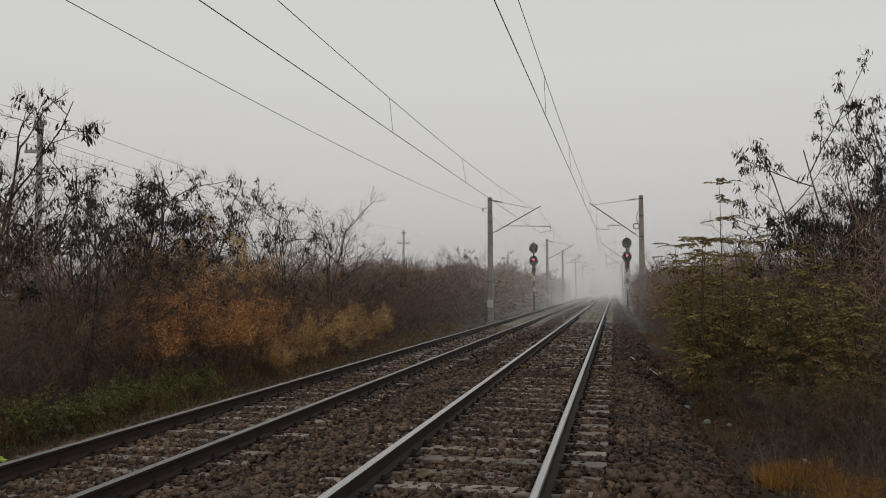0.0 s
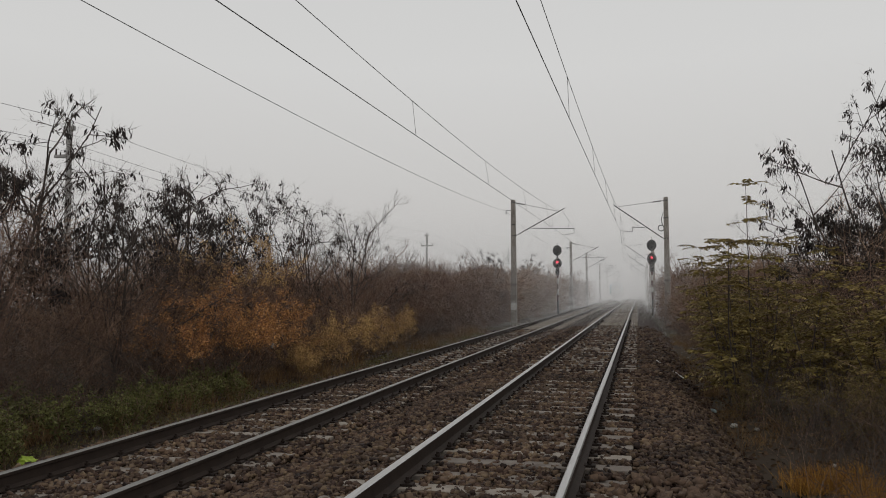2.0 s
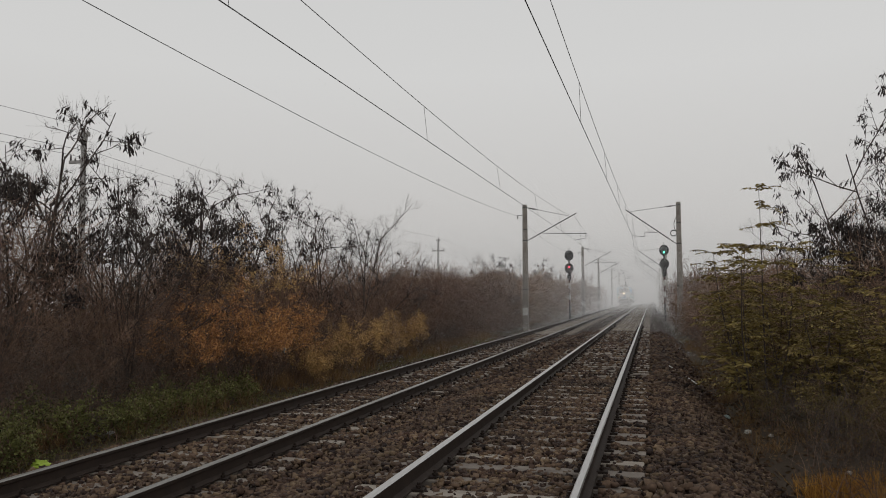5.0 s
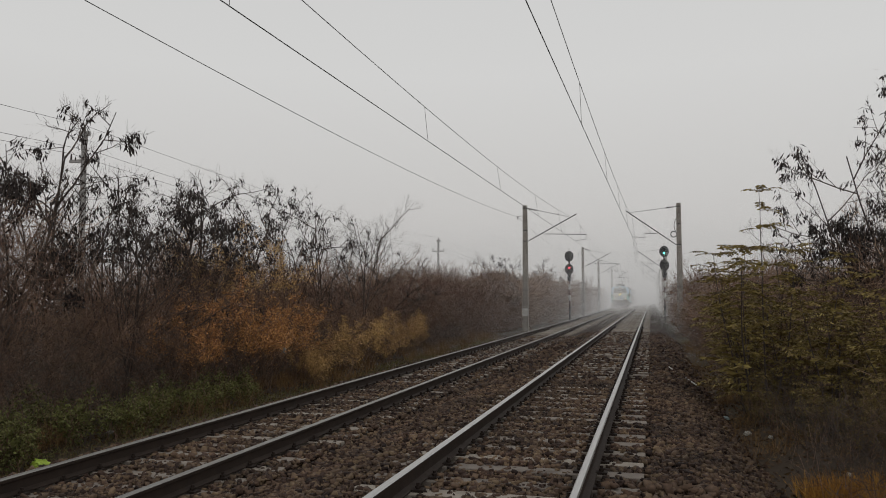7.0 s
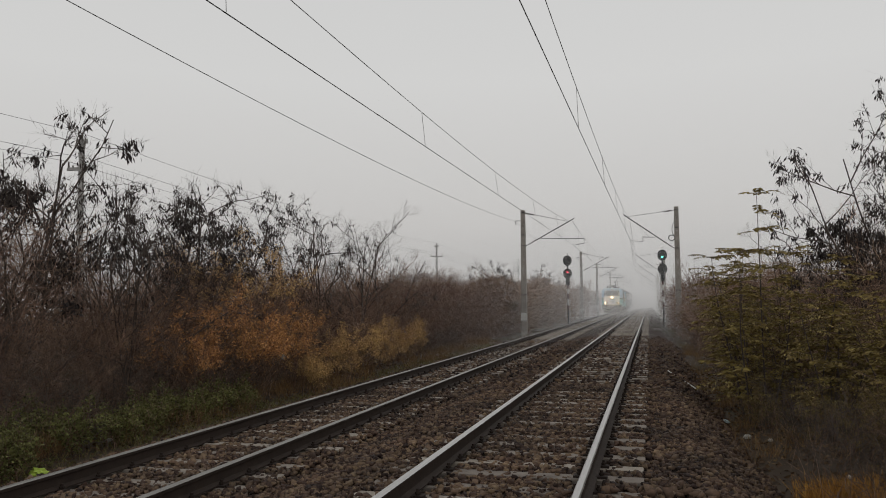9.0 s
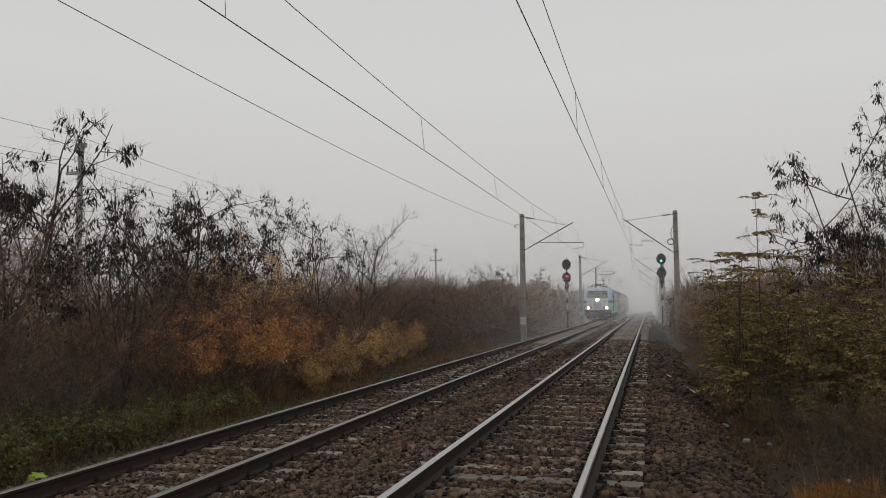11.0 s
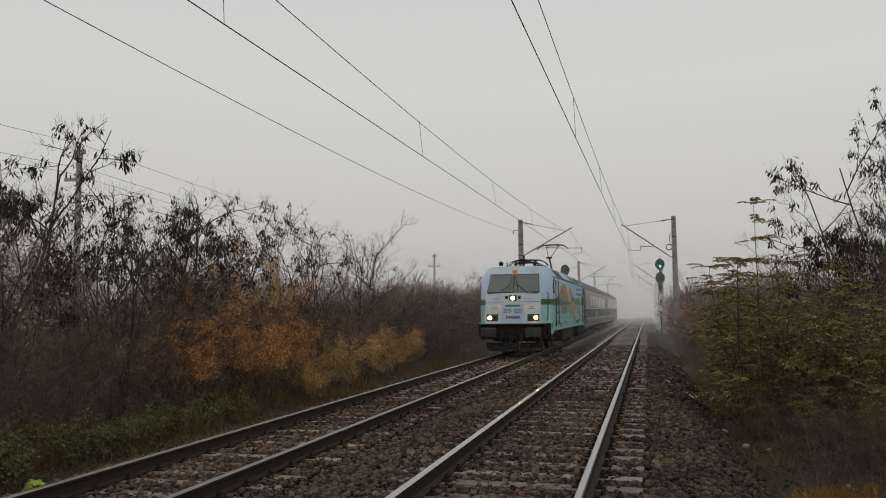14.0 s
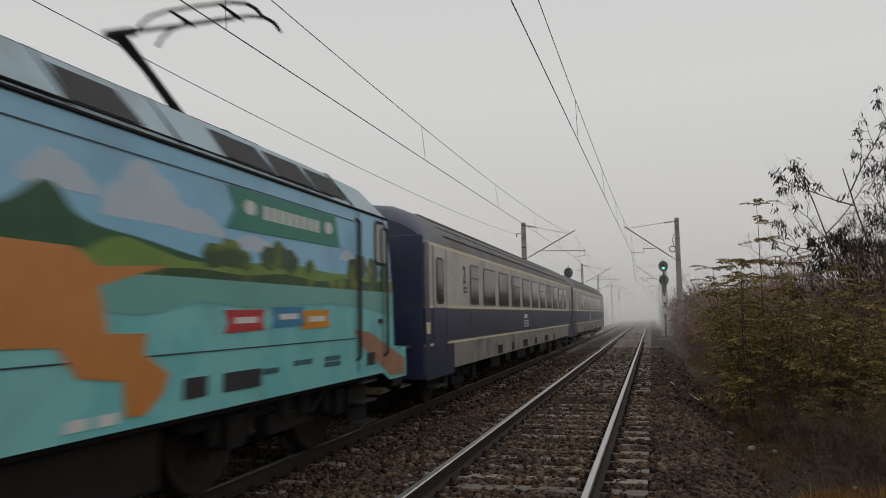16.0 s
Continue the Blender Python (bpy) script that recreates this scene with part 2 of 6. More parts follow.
def rail(x, z, head):
    """A flat-bottomed rail with foot, web and head, along y."""
    prof = [(-0.070, -0.172), (0.070, -0.172), (0.070, -0.160), (0.012, -0.138), (0.009, -0.055), (0.034, -0.040), (0.036, -0.010), (0.026, 0.0), (-0.026, 0.0), (-0.036, -0.010), (-0.034, -0.040), (-0.009, -0.055), (-0.012, -0.138), (-0.070, -0.160)]
    ys = [-40, 0, 10, 20, 40, 80, 160, 420]
    n = len(prof)
    verts = [(x + px, y, z + pz) for y in ys for px, pz in prof]
    faces, idx = [], []
    for j in range(len(ys) - 1):
        for k in range(n):
            faces.append((j * n + k, j * n + (k + 1) % n, (j + 1) * n + (k + 1) % n, (j + 1) * n + k))
            idx.append(1 if k in (6, 7, 8) else 0)
    t = thing("rail", Matrix(), "steel rail with rusty brown web and worn bright head", "rail", "rails of the two tracks")
    web = [f for f, i in zip(faces, idx) if not i]
    top = [f for f, i in zip(faces, idx) if i]
    link("web_and_foot", mesh_of("web_and_foot", verts, web, M_RAIL), t)
    link("rail_head", mesh_of("rail_head", verts, top, head), t, "worn shiny rail head")
    return t


def sleeper_mesh():
    bm = bmesh.new()
    box(bm, -1.25, 1.25, -0.13, 0.13, -0.20, 0.0, 0.012)
    for v in bm.verts:
        if v.co.z > -0.05:
            v.co.y *= 0.86
    me = bpy.data.meshes.new("sleeper")
    bm.to_mesh(me)
    bm.free()
    me.materials.append(M_SLEEPER)
    return me


def clip_mesh():
    bm = bmesh.new()
    box(bm, -0.055, 0.055, -0.05, 0.05, 0.0, 0.022)
    rod(bm, (0.0, 0, 0.02), (0.0, 0, 0.075), 0.017, n=6)
    rod(bm, (0.0, 0, 0.03), (0.0, 0, 0.05), 0.028, n=6)
    me = bpy.data.meshes.new("rail_fastening")
    bm.to_mesh(me)
    bm.free()
    me.materials.append(M_CLIP)
    return me


def track(x, z, head, first):
    for s in (-1, 1):
        rail(x + s * 0.7525, z, head)
    me, cl = sleeper_mesh(), clip_mesh()
    y, k = first, 0
    while y < 150:
        ob = link("sleeper", me)
        ob.matrix_basis = pose(x + rng.uniform(-0.02, 0.02), y + rng.uniform(-0.012, 0.012), z - 0.176 + rng.uniform(-0.012, 0.004), rng.uniform(-1, 1), 0, rng.uniform(-0.5, 0.5))
        tagged(ob, "weathered grey-brown concrete sleeper half buried in ballast", "sleeper", "sleepers of the tracks")
        if y < 45:
            for s in (-1, 1):
                for q in (-1, 1):
                    c = link("rail_fastening", cl, ob)
                    c.location = (s * 0.7525 + q * 0.105, 0, 0)
        y += 0.54 if y < 60 else 1.08
        k += 1


def stones(n, x0, x1, y0, y1, size, seed):
    """Broken stones as one mesh: jittered, flattened blocks of 12 faces."""
    g = np.random.default_rng(seed)
    bm = bmesh.new()
    bmesh.ops.create_cube(bm, size=1.55)
    bmesh.ops.triangulate(bm, faces=bm.faces)
    bm.verts.ensure_lookup_table()
    base = np.array([v.co[:] for v in bm.verts])
    tri = np.array([[v.index for v in f.verts] for f in bm.faces])
    bm.free()
    x, y = g.uniform(x0, x1, n), y0 + (y1 - y0) * g.random(n) ** 1.35
    s = size * g.uniform(0.55, 1.35, n)
    V = base[None] * (1 + 0.75 * (g.random((n, len(base), 3)) - 0.55))
    V = V * np.stack([g.uniform(0.75, 1.35, n), g.uniform(0.65, 1.1, n), g.uniform(0.42, 0.8, n)], -1)[:, None]
    a, b = g.uniform(0, math.tau, n), g.uniform(-0.9, 0.9, n)
    ca, sa, cb, sb = np.cos(a), np.sin(a), np.cos(b), np.sin(b)
    V = np.stack([V[..., 0] * cb[:, None] + V[..., 2] * sb[:, None], V[..., 1], -V[..., 0] * sb[:, None] + V[..., 2] * cb[:, None]], -1)
    V = np.stack([V[..., 0] * ca[:, None] - V[..., 1] * sa[:, None], V[..., 0] * sa[:, None] + V[..., 1] * ca[:, None], V[..., 2]], -1)
    z = bed_z(x) + s * g.uniform(-0.1, 0.75, n)
    for cx, cz in ((RX, RZ), (LX, LZ)):  # fill the cribs, bury most of the sleepers, keep the rails clear
        on = np.abs((y - (0.5 if cx == RX else 0.7) + 0.27) % 0.54 - 0.27) < 0.115
        sunk = on & (g.random(n) < np.where((x - cx > 0.85) & (cx == RX), 0.93, 0.55))
        z = np.where(np.abs(x - cx) < 1.30, cz - 0.205 + 0.032 * g.random(n) - np.where(sunk, 0.07, 0), z)
        for q in (-0.7525, 0.7525):
            z = np.where(np.abs(x - cx - q) < 0.13, cz - 0.25 - s, z)
    V = V * s[:, None, None] + np.stack([x, y, z], -1)[:, None]
    F = tri[None] + (np.arange(n) * len(base))[:, None, None]
    me = bpy.data.meshes.new("stones")
    me.vertices.add(n * len(base))
    me.vertices.foreach_set("co", V.reshape(-1).astype(np.float32))
    me.loops.add(F.size)
    me.loops.foreach_set("vertex_index", F.reshape(-1).astype(np.int32))
    me.polygons.add(F.size // 3)
    me.polygons.foreach_set("loop_start", np.arange(0, F.size, 3, dtype=np.int32))
    me.polygons.foreach_set("loop_total", np.full(F.size // 3, 3, dtype=np.int32))
    me.materials.append(M_STONE)
    me.update(calc_edges=True)
    me.validate()
    return me


BED = ground()
track(RX, RZ, M_RAILTOP, 0.5)
track(LX, LZ, M_RAILDULL, 0.7)
for n, x0, x1, y0, y1, size, seed in ((60000, -7.3, 1.6, 3.9, 16, 0.031, 1), (14000, -7.3, 1.6, 15, 38, 0.045, 2)):
    ob = link("ballast_stones", stones(n, x0, x1, y0, y1, size, seed))
    tagged(ob, "loose angular brown and grey ballast stones between the rails", "ballast stones", kind="stuff")


# the stones nearest the camera, one by one
def single_stones():
    g = np.random.default_rng(5)
    shapes = [stones(1, 0, 0.001, 5, 5.001, 0.05, 900 + k) for k in range(8)]
    for me in shapes:
        c = np.zeros(len(me.vertices) * 3, dtype=np.float32)
        me.vertices.foreach_get("co", c)
        c = c.reshape(-1, 3)
        me.vertices.foreach_set("co", (c - c.mean(0)).reshape(-1))
    for k in range(260):
        x, y = g.uniform(-0.45, 1.2), g.uniform(4.6, 7.2)
        ob = link("ballast_stone", shapes[k % 8], BED)
        ob.matrix_basis = pose(x, y, float(bed_z(x)) + 0.055 + g.uniform(0, 0.02), g.uniform(-25, 25), g.uniform(-25, 25), g.uniform(0, 360))


single_stones()

# ---- overhead line, masts, signals, poles ----
def rd(name, material, parent, pts, r, n=8, label=""):
    bm = bmesh.new()
    poly_rod(bm, pts, r, n)
    return part(name, bm, material, parent, label)


SPANS = [-10.0, 52.0, 98.0, 128.0, 172.0, 212.0, 262.0]


def mast(x, z0, y, side, wire, tube0, tube1, reg0, reg1, stay, hung):
    """Concrete mast with a hinged cantilever that holds messenger and contact wire over the track.
    side: +1 if the track lies to +x. Heights count from z0 and reaches from the mast's axis."""
    t = thing("catenary_mast", pose(x, y, z0 - 1.0), "tapered grey concrete mast with a steel cantilever beside the track", "catenary mast", "overhead line masts")
    h = 9.03 if side > 0 else 8.67
    bm = bmesh.new()
    box(bm, -0.20, 0.20, -0.23, 0.23, -0.3, h, 0.03)
    for v in bm.verts:
        f = 1 - 0.30 * max(v.co.z, 0) / h
        v.co.x *= f
        v.co.y *= f
    part("pole", bm, M_CONCRETE, t)
    at = lambda r, z: Vector((side * r, 0, z + 1.0))
    foot, tip = at(*tube0), at(*tube1)
    top, hang = at(0.14, stay), at(*hung)
    for name, a, b, r in (("top_stay", top.lerp(hang, 0.22), hang, 0.013), ("cantilever_tube", foot.lerp(tip, 0.22), tip, 0.034)):
        bm = bmesh.new()
        rod(bm, a, b, r)
        part(name, bm, M_STEEL, t)
    for a, b in ((top, top.lerp(hang, 0.24)), (foot, foot.lerp(tip, 0.24))):
        bm = bmesh.new()
        rod(bm, a, b, 0.020)
        for k in range(7):
            p = a + (b - a) * (0.25 + 0.1 * k)
            rod(bm, p, p + (b - a).normalized() * 0.03, 0.062, n=10)
        part("insulator", bm, M_INSUL, t)
    bm = bmesh.new()
    rod(bm, at(*reg0), at(*reg1), 0.022)
    rod(bm, at(reg1[0], reg1[1] + 0.05), at(reg1[0], reg1[1] - 0.33), 0.016)
    part("registration_tube", bm, M_STEEL, t)
    bm = bmesh.new()
    rod(bm, at(reg1[0], reg1[1] - 0.31), at(wire, 5.52), 0.013)
    part("steady_arm", bm, M_STEEL, t)
    bm = bmesh.new()
    rod(bm, foot.lerp(tip, 0.75), at(*reg0).lerp(at(*reg1), 0.5), 0.006, n=5)
    part("hanger", bm, M_STEEL, t)
    for zz in (stay, tube0[1], 6.3, 2.2):
        bm = bmesh.new()
        f = 1 - 0.30 * (zz + 1) / h
        box(bm, -0.2 * f - 0.012, 0.2 * f + 0.012, -0.23 * f - 0.015, 0.23 * f + 0.015, zz + 0.97, zz + 1.03)
        part("clamp_band", bm, M_STEEL, t)
    if side > 0:
        bm = bmesh.new()
        rod(bm, (-0.1, 0, 8.3), (-0.52, 0, 8.3), 0.02, n=6)
        rod(bm, (-0.5, 0, 8.3), (-0.5, 0, 8.05), 0.03, n=8)
        part("feeder_bracket", bm, M_STEEL, t)
        bm = bmesh.new()
        box(bm, -0.19, 0.19, -0.235, -0.20, 1.45, 1.95)
        part("number_plate", bm, M_WHITE, t, "small white plate with plain face")
    else:
        c = [Vector((-0.17 - 0.13 * math.sin(k * math.pi / 8) ** 1.0, -0.10, 7.65 - 0.95 * k / 8)) for k in range(9)]
        rd("drooping_cable", M_WIRE, t, c, 0.02, 6)
        ring = [Vector((-0.33 + 0.19 * math.cos(k * math.tau / 14), -0.12, 6.62 + 0.19 * math.sin(k * math.tau / 14))) for k in range(15)]
        rd("coiled_cable", M_WIRE, t, ring, 0.03, 6)
    return t


def parabola(x0, y0, z0, x1, y1, z1, sag, n=24):
    return [(x0 + (x1 - x0) * u, y0 + (y1 - y0) * u, z0 + (z1 - z0) * u - 4 * sag * u * (1 - u)) for u in (k / n for k in range(n + 1))]


def overhead(x, z0, near, sag0):
    """Contact and messenger wire, span by span. near: offsets of the contact wire at the first two masts."""
    for k, (a, b) in enumerate(zip(SPANS, SPANS[1:])):
        s0, s1 = near if k % 2 == 0 else near[::-1]
        t = thing("overhead_wire", Matrix(), "thin dark contact and messenger wire with droppers above the track", "overhead wire", "overhead wire spans")
        cw = [(x + s0 + (s1 - s0) * u, a + (b - a) * u, 5.5 + z0 - 0.02 * math.sin(math.pi * u)) for u in (0, 0.25, 0.5, 0.75, 1)]
        link("contact_wire", tube_mesh("contact_wire", cw, 0.0085, M_WIRE), t)
        sag = sag0 * ((b - a) / 62) ** 2
        ms = parabola(x + s0 * 0.8, a, 7.14 + z0, x + s1 * 0.2, b, 7.14 + z0, sag)
        link("messenger_wire", tube_mesh("messenger_wire", ms, 0.0075, M_WIRE), t)
        n = 6 if k == 0 else max(2, round((b - a) / 9))
        for j in range(n):
            u = (0.157 + j * 0.1435) if k == 0 else (j + 0.5) / n
            p = Vector(ms[0]).lerp(Vector(ms[-1]), u) - Vector((0, 0, 4 * sag * u * (1 - u)))
            q = Vector((x + s0 + (s1 - s0) * u, a + (b - a) * u, 5.5 + z0))
            bm = bmesh.new()
            rod(bm, p, q, 0.005, n=4)
            part("dropper", bm, M_WIRE, t)


def feeder():
    pts = [(-8.8, -10, 6.95), (-8.8, 52, 7.05), (-8.8, 98, 7.05), (-8.8, 172, 7.05)]
    for a, b in zip(pts, pts[1:]):
        ob = link("feeder_wire", tube_mesh("feeder_wire", parabola(*a, *b, 0.75), 0.008, M_WIRE))
        tagged(ob, "thin dark feeder cable slung from mast to mast", "cable", "feeder cables")


def signal(x, y, z0, lit):
    """Two-headed light signal on a banded post. lit: 'red' or 'both' (the aspect changes)."""
    t = thing("railway_signal", pose(x, y, z0), "light signal with two oval black heads on a banded post", "railway signal", "line signals")
    bm = bmesh.new()
    rod(bm, (0, 0, -0.9), (0, 0, 5.6), 0.075, n=12)
    part("post", bm, M_STEEL, t)
    for k in range(7):
        bm = bmesh.new()
        rod(bm, (0, 0, 0.9 + k * 0.5), (0, 0, 1.4 + k * 0.5), 0.085, n=12)
        part("post_band", bm, M_WHITE if k % 2 else M_RED, t)
    bm = bmesh.new()
    rod(bm, (0, 0, 5.5), (0, 0, 6.15), 0.02, n=6)
    part("finial", bm, M_STEEL, t)
    moving = {}
    for name, zz, r in (("upper_head", 5.43, 0.40), ("lower_head", 4.25, 0.40), ("small_head", 3.50, 0.20)):
        bm = bmesh.new()
        rod(bm, (0, -0.10, 0), (0, -0.14, 0), r, n=28)
        for v in bm.verts:
            v.co.z *= 1.18 if r > 0.3 else 1.0
        head = part(name, bm, M_BLACK, t, "oval black signal backboard")
        head.location = (0, 0, zz)
        bm = bmesh.new()
        box(bm, -0.15, 0.15, -0.10, 0.16, -0.32, 0.32, 0.02)
        part("lamp_case", bm, M_BLACK, head)
        for sz in ((0.16, -0.16) if r > 0.3 else (0.0,)):
            bm = bmesh.new()
            bmesh.ops.create_cone(bm, cap_ends=False, segments=18, radius1=0.125, radius2=0.12, depth=0.30, matrix=Matrix.Translation((0, -0.28, sz)) @ Matrix.Rotation(radians(90), 4, "X"))
            bmesh.ops.delete(bm, geom=[f for f in bm.faces if f.calc_center_median().z < sz - 0.04], context="FACES")
            part("hood", bm, M_BLACK, head)
            bm = bmesh.new()
            rod(bm, (0, -0.14, sz), (0, -0.15, sz), 0.10, n=16)
            part("dark_lens", bm, M_LENS, head)
        for col, m, hz in (("red", M_REDLIGHT, 0.12), ("green", M_GREENLIGHT, -0.16)):
            if (name, col) in (("lower_head", "red"), ("upper_head", "green")) and (col == "red" or lit == "both"):
                bm = bmesh.new()
                rod(bm, (0, -0.03, hz), (0, 0.0, hz), 0.075, n=16)
                lens = part(col + "_lens", bm, m, head, "glowing " + col + " signal lens")
                lens.location = (0, -0.155, 0)
                moving[col] = lens
    return t, moving


def power_pole(x, y, h):
    z0 = float(ground_z(x, y))
    t = thing("utility_pole", pose(x, y, z0 - 0.3), "grey concrete utility pole with a crossarm behind the bushes", "utility pole", "utility poles")
    bm = bmesh.new()
    rod(bm, (0, 0, 0), (0, 0, h), 0.20, 0.13, 10)
    part("pole", bm, M_POLE, t)
    bm = bmesh.new()
    box(bm, -0.85, 0.85, -0.07, 0.07, h - 1.6, h - 1.44, 0.01)
    part("crossarm", bm, M_POLE, t)
    bm = bmesh.new()
    box(bm, -0.30, 0.30, -0.1, 0.1, h - 0.22, h + 0.02, 0.02)
    part("cap", bm, M_POLE, t)
    for dx, dz in ((-0.78, -1.44), (0.78, -1.44), (0, 0)):
        bm = bmesh.new()
        rod(bm, (dx, 0, h + dz), (dx, 0, h + dz + 0.32), 0.05, 0.035, 8)
        part("insulator", bm, M_INSUL, t)
    return [(x + dx, y, z0 - 0.3 + h + dz + 0.32) for dx, dz in ((-0.78, -1.44), (0.78, -1.44), (0, 0))]


M_LENS = mat("dark_lens_glass", (0.02, 0.02, 0.022), (0.015, 0.015, 0.016), 0.15, 0, 3, 20, spec=0.6)
M_REDLIGHT = glow("red_signal_light", (1.0, 0.05, 0.08), 5.0)
M_GREENLIGHT = glow("green_signal_light", (0.10, 1.0, 0.55), 6.0)
for y in SPANS:
    mast(-8.30, LZ, y, 1, 3.44, (0.18, 5.55), (3.50, 7.34), (1.2, 6.04), (4.13, 5.94), 7.83, (3.03, 7.16))
    mast(1.82, RZ, y, -1, 2.94, (0.18, 4.94), (3.33, 7.24), (1.35, 5.70), (2.15, 5.74), 7.45, (3.14, 7.12))
overhead(RX, RZ, (-0.42, 0.225), 0.70)
overhead(LX, LZ, (-0.22, 0.31), 0.82)
feeder()
signal_near_oncoming, _ = signal(-7.15, 70, LZ, "red")
signal_mine, LENSES = signal(1.13, 68, RZ, "both")
prev = None
for y, h in ((-35, 11.0), (32.6, 11.0), (100.4, 10.3), (168, 10.3)):
    tops = power_pole(-28.0, y, h)
    if prev:
        for a, b in zip(prev, tops):
            ob = link("power_cable", tube_mesh("power_cable", parabola(*a, *b, 0.7), 0.010, M_WIRE))
            tagged(ob, "thin power cable between utility poles", "cable", "power cables")
    prev = tops

# ---- plants ----
def raw_mesh(name, V, F, material):
    """A mesh from arrays of vertices and of equal-sided faces."""
    k = F.shape[1]
    me = bpy.data.meshes.new(name)
    me.vertices.add(len(V))
    me.vertices.foreach_set("co", np.ascontiguousarray(V, dtype=np.float32).reshape(-1))
    me.loops.add(F.size)
    me.loops.foreach_set("vertex_index", np.ascontiguousarray(F, dtype=np.int32).reshape(-1))
    me.polygons.add(len(F))
    me.polygons.foreach_set("loop_start", np.arange(0, F.size, k, dtype=np.int32))
    me.polygons.foreach_set("loop_total", np.full(len(F), k, dtype=np.int32))
    me.materials.append(material)
    me.update(calc_edges=True)
    return me


def grow(seed, stems, height, spread, levels=4, kids=(5, 5, 4), ratio=0.55, bend=0.22, up=0.25, r=0.03, base=0.25, angle=45, low=0.25):
    """Branches of a shrub or tree: segments (a, b, ra, rb) and the tips' places and directions."""
    g = np.random.default_rng(seed)
    segs, tips = [], []

    def branch(p, d, length, rad, level):
        n = (5, 4, 2, 2, 2)[level]
        pts, q = [p], d
        for i in range(n):
            q = q + g.normal(0, bend, 3) + np.array([0, 0, up * (0.6 if level else 0.2)])
            q = q / np.linalg.norm(q)
            p2 = pts[-1] + q * length / n
            f0, f1 = 1 - 0.62 * i / n, 1 - 0.62 * (i + 1) / n
            segs.append((*pts[-1], *p2, rad * f0, rad * f1))
            pts.append(p2)
        tips.append((*pts[-1], *q, level, length))
        if level + 1 < levels:
            m = max(1, int(round(kids[min(level, len(kids) - 1)] * g.uniform(0.7, 1.3))))
            for j in range(m):
                u = low + (1 - low) * (j + g.random()) / m
                i = min(int(u * n), n - 1)
                at = pts[i] + (pts[i + 1] - pts[i]) * (u * n - i)
                ax = pts[i + 1] - pts[i]
                ax = ax / np.linalg.norm(ax)
                side = np.cross(ax, g.normal(0, 1, 3))
                side = side / (np.linalg.norm(side) + 1e-9)
                an = radians(angle * g.uniform(0.6, 1.3))
                dd = ax * math.cos(an) + side * math.sin(an)
                branch(at, dd, length * ratio * g.uniform(0.6, 1.25) * (1.1 - 0.45 * u), rad * 0.5, level + 1)

    for s in range(stems):
        a = g.uniform(0, math.tau)
        p = np.array([math.cos(a), math.sin(a), 0]) * base * math.sqrt(g.random())
        lean = spread * g.random()
        d = np.array([math.cos(a) * lean, math.sin(a) * lean, 1.0])
        branch(p, d / np.linalg.norm(d), height * g.uniform(0.65, 1.0), r * g.uniform(0.7, 1.0), 0)
    return np.array(segs), np.array(tips)


def stems_mesh(name, segs, material, thin=0.0022):
    a, b = segs[:, 0:3], segs[:, 3:6]
    ra, rb = np.maximum(segs[:, 6], thin), np.maximum(segs[:, 7], thin * 0.8)
    d = b - a
    d = d / (np.linalg.norm(d, axis=1, keepdims=True) + 1e-9)
    ref = np.where(np.abs(d[:, 2:3]) < 0.9, np.array([[0, 0, 1.0]]), np.array([[1.0, 0, 0]]))
    u = np.cross(d, ref)
    u = u / np.linalg.norm(u, axis=1, keepdims=True)
    w = np.cross(d, u)
    ring = [u * math.cos(k * math.tau / 3) + w * math.sin(k * math.tau / 3) for k in range(3)]
    V = np.stack([a + c * ra[:, None] for c in ring] + [b + c * rb[:, None] for c in ring], 1).reshape(-1, 3)
    o = (np.arange(len(segs)) * 6)[:, None, None]
    F = (o + np.array([[0, 1, 4, 3], [1, 2, 5, 4], [2, 0, 3, 5]])[None]).reshape(-1, 4)
    return raw_mesh(name, V, F, material)


def leaves_mesh(name, P, D, L, Wd, material, seed=0, curl=0.25):
    """Leaves at P along D, of length L and width Wd: two folded halves each."""
    g = np.random.default_rng(seed)
    n = len(P)
    D = D / (np.linalg.norm(D, axis=1, keepdims=True) + 1e-9)
    S = np.cross(D, g.normal(0, 1, (n, 3)))
    S = S / (np.linalg.norm(S, axis=1, keepdims=True) + 1e-9)
    N = np.cross(D, S)
    L, Wd = np.broadcast_to(np.asarray(L, float), (n,))[:, None], np.broadcast_to(np.asarray(Wd, float), (n,))[:, None]
    tip = P + D * L + N * L * curl * g.uniform(-1, 1, (n, 1))
    mid = P + (tip - P) * 0.5
    lft = mid + S * Wd * 0.5 + N * Wd * 0.25
    rgt = mid - S * Wd * 0.5 + N * Wd * 0.25
    V = np.stack([P, lft, tip, rgt], 1).reshape(-1, 3)
    o = (np.arange(n) * 4)[:, None, None]
    F = (o + np.array([[0, 1, 2], [0, 2, 3]])[None]).reshape(-1, 3)
    return raw_mesh(name, V, F, material)


def around(tips, n, g, scatter, pick=None):
    t = tips if pick is None else tips[pick]
    k = g.integers(0, len(t), n)
    return t[k, :3] + g.normal(0, scatter, (n, 3)) - t[k, 3:6] * (t[k, 7] * g.uniform(0, 0.7, n))[:, None], t[k, 3:6]


def sprays(name, tips, n, g, length, width, material, seed, rise=0.5):
    """Fine straight twiglets along the branches."""
    P, D = around(tips, n, g, 0.03)
    D = D + g.normal(0, 0.55, D.shape) + np.array([0, 0, rise])
    return leaves_mesh(name, P, D, length * g.uniform(0.5, 1.3, n), width, material, seed, 0.12)


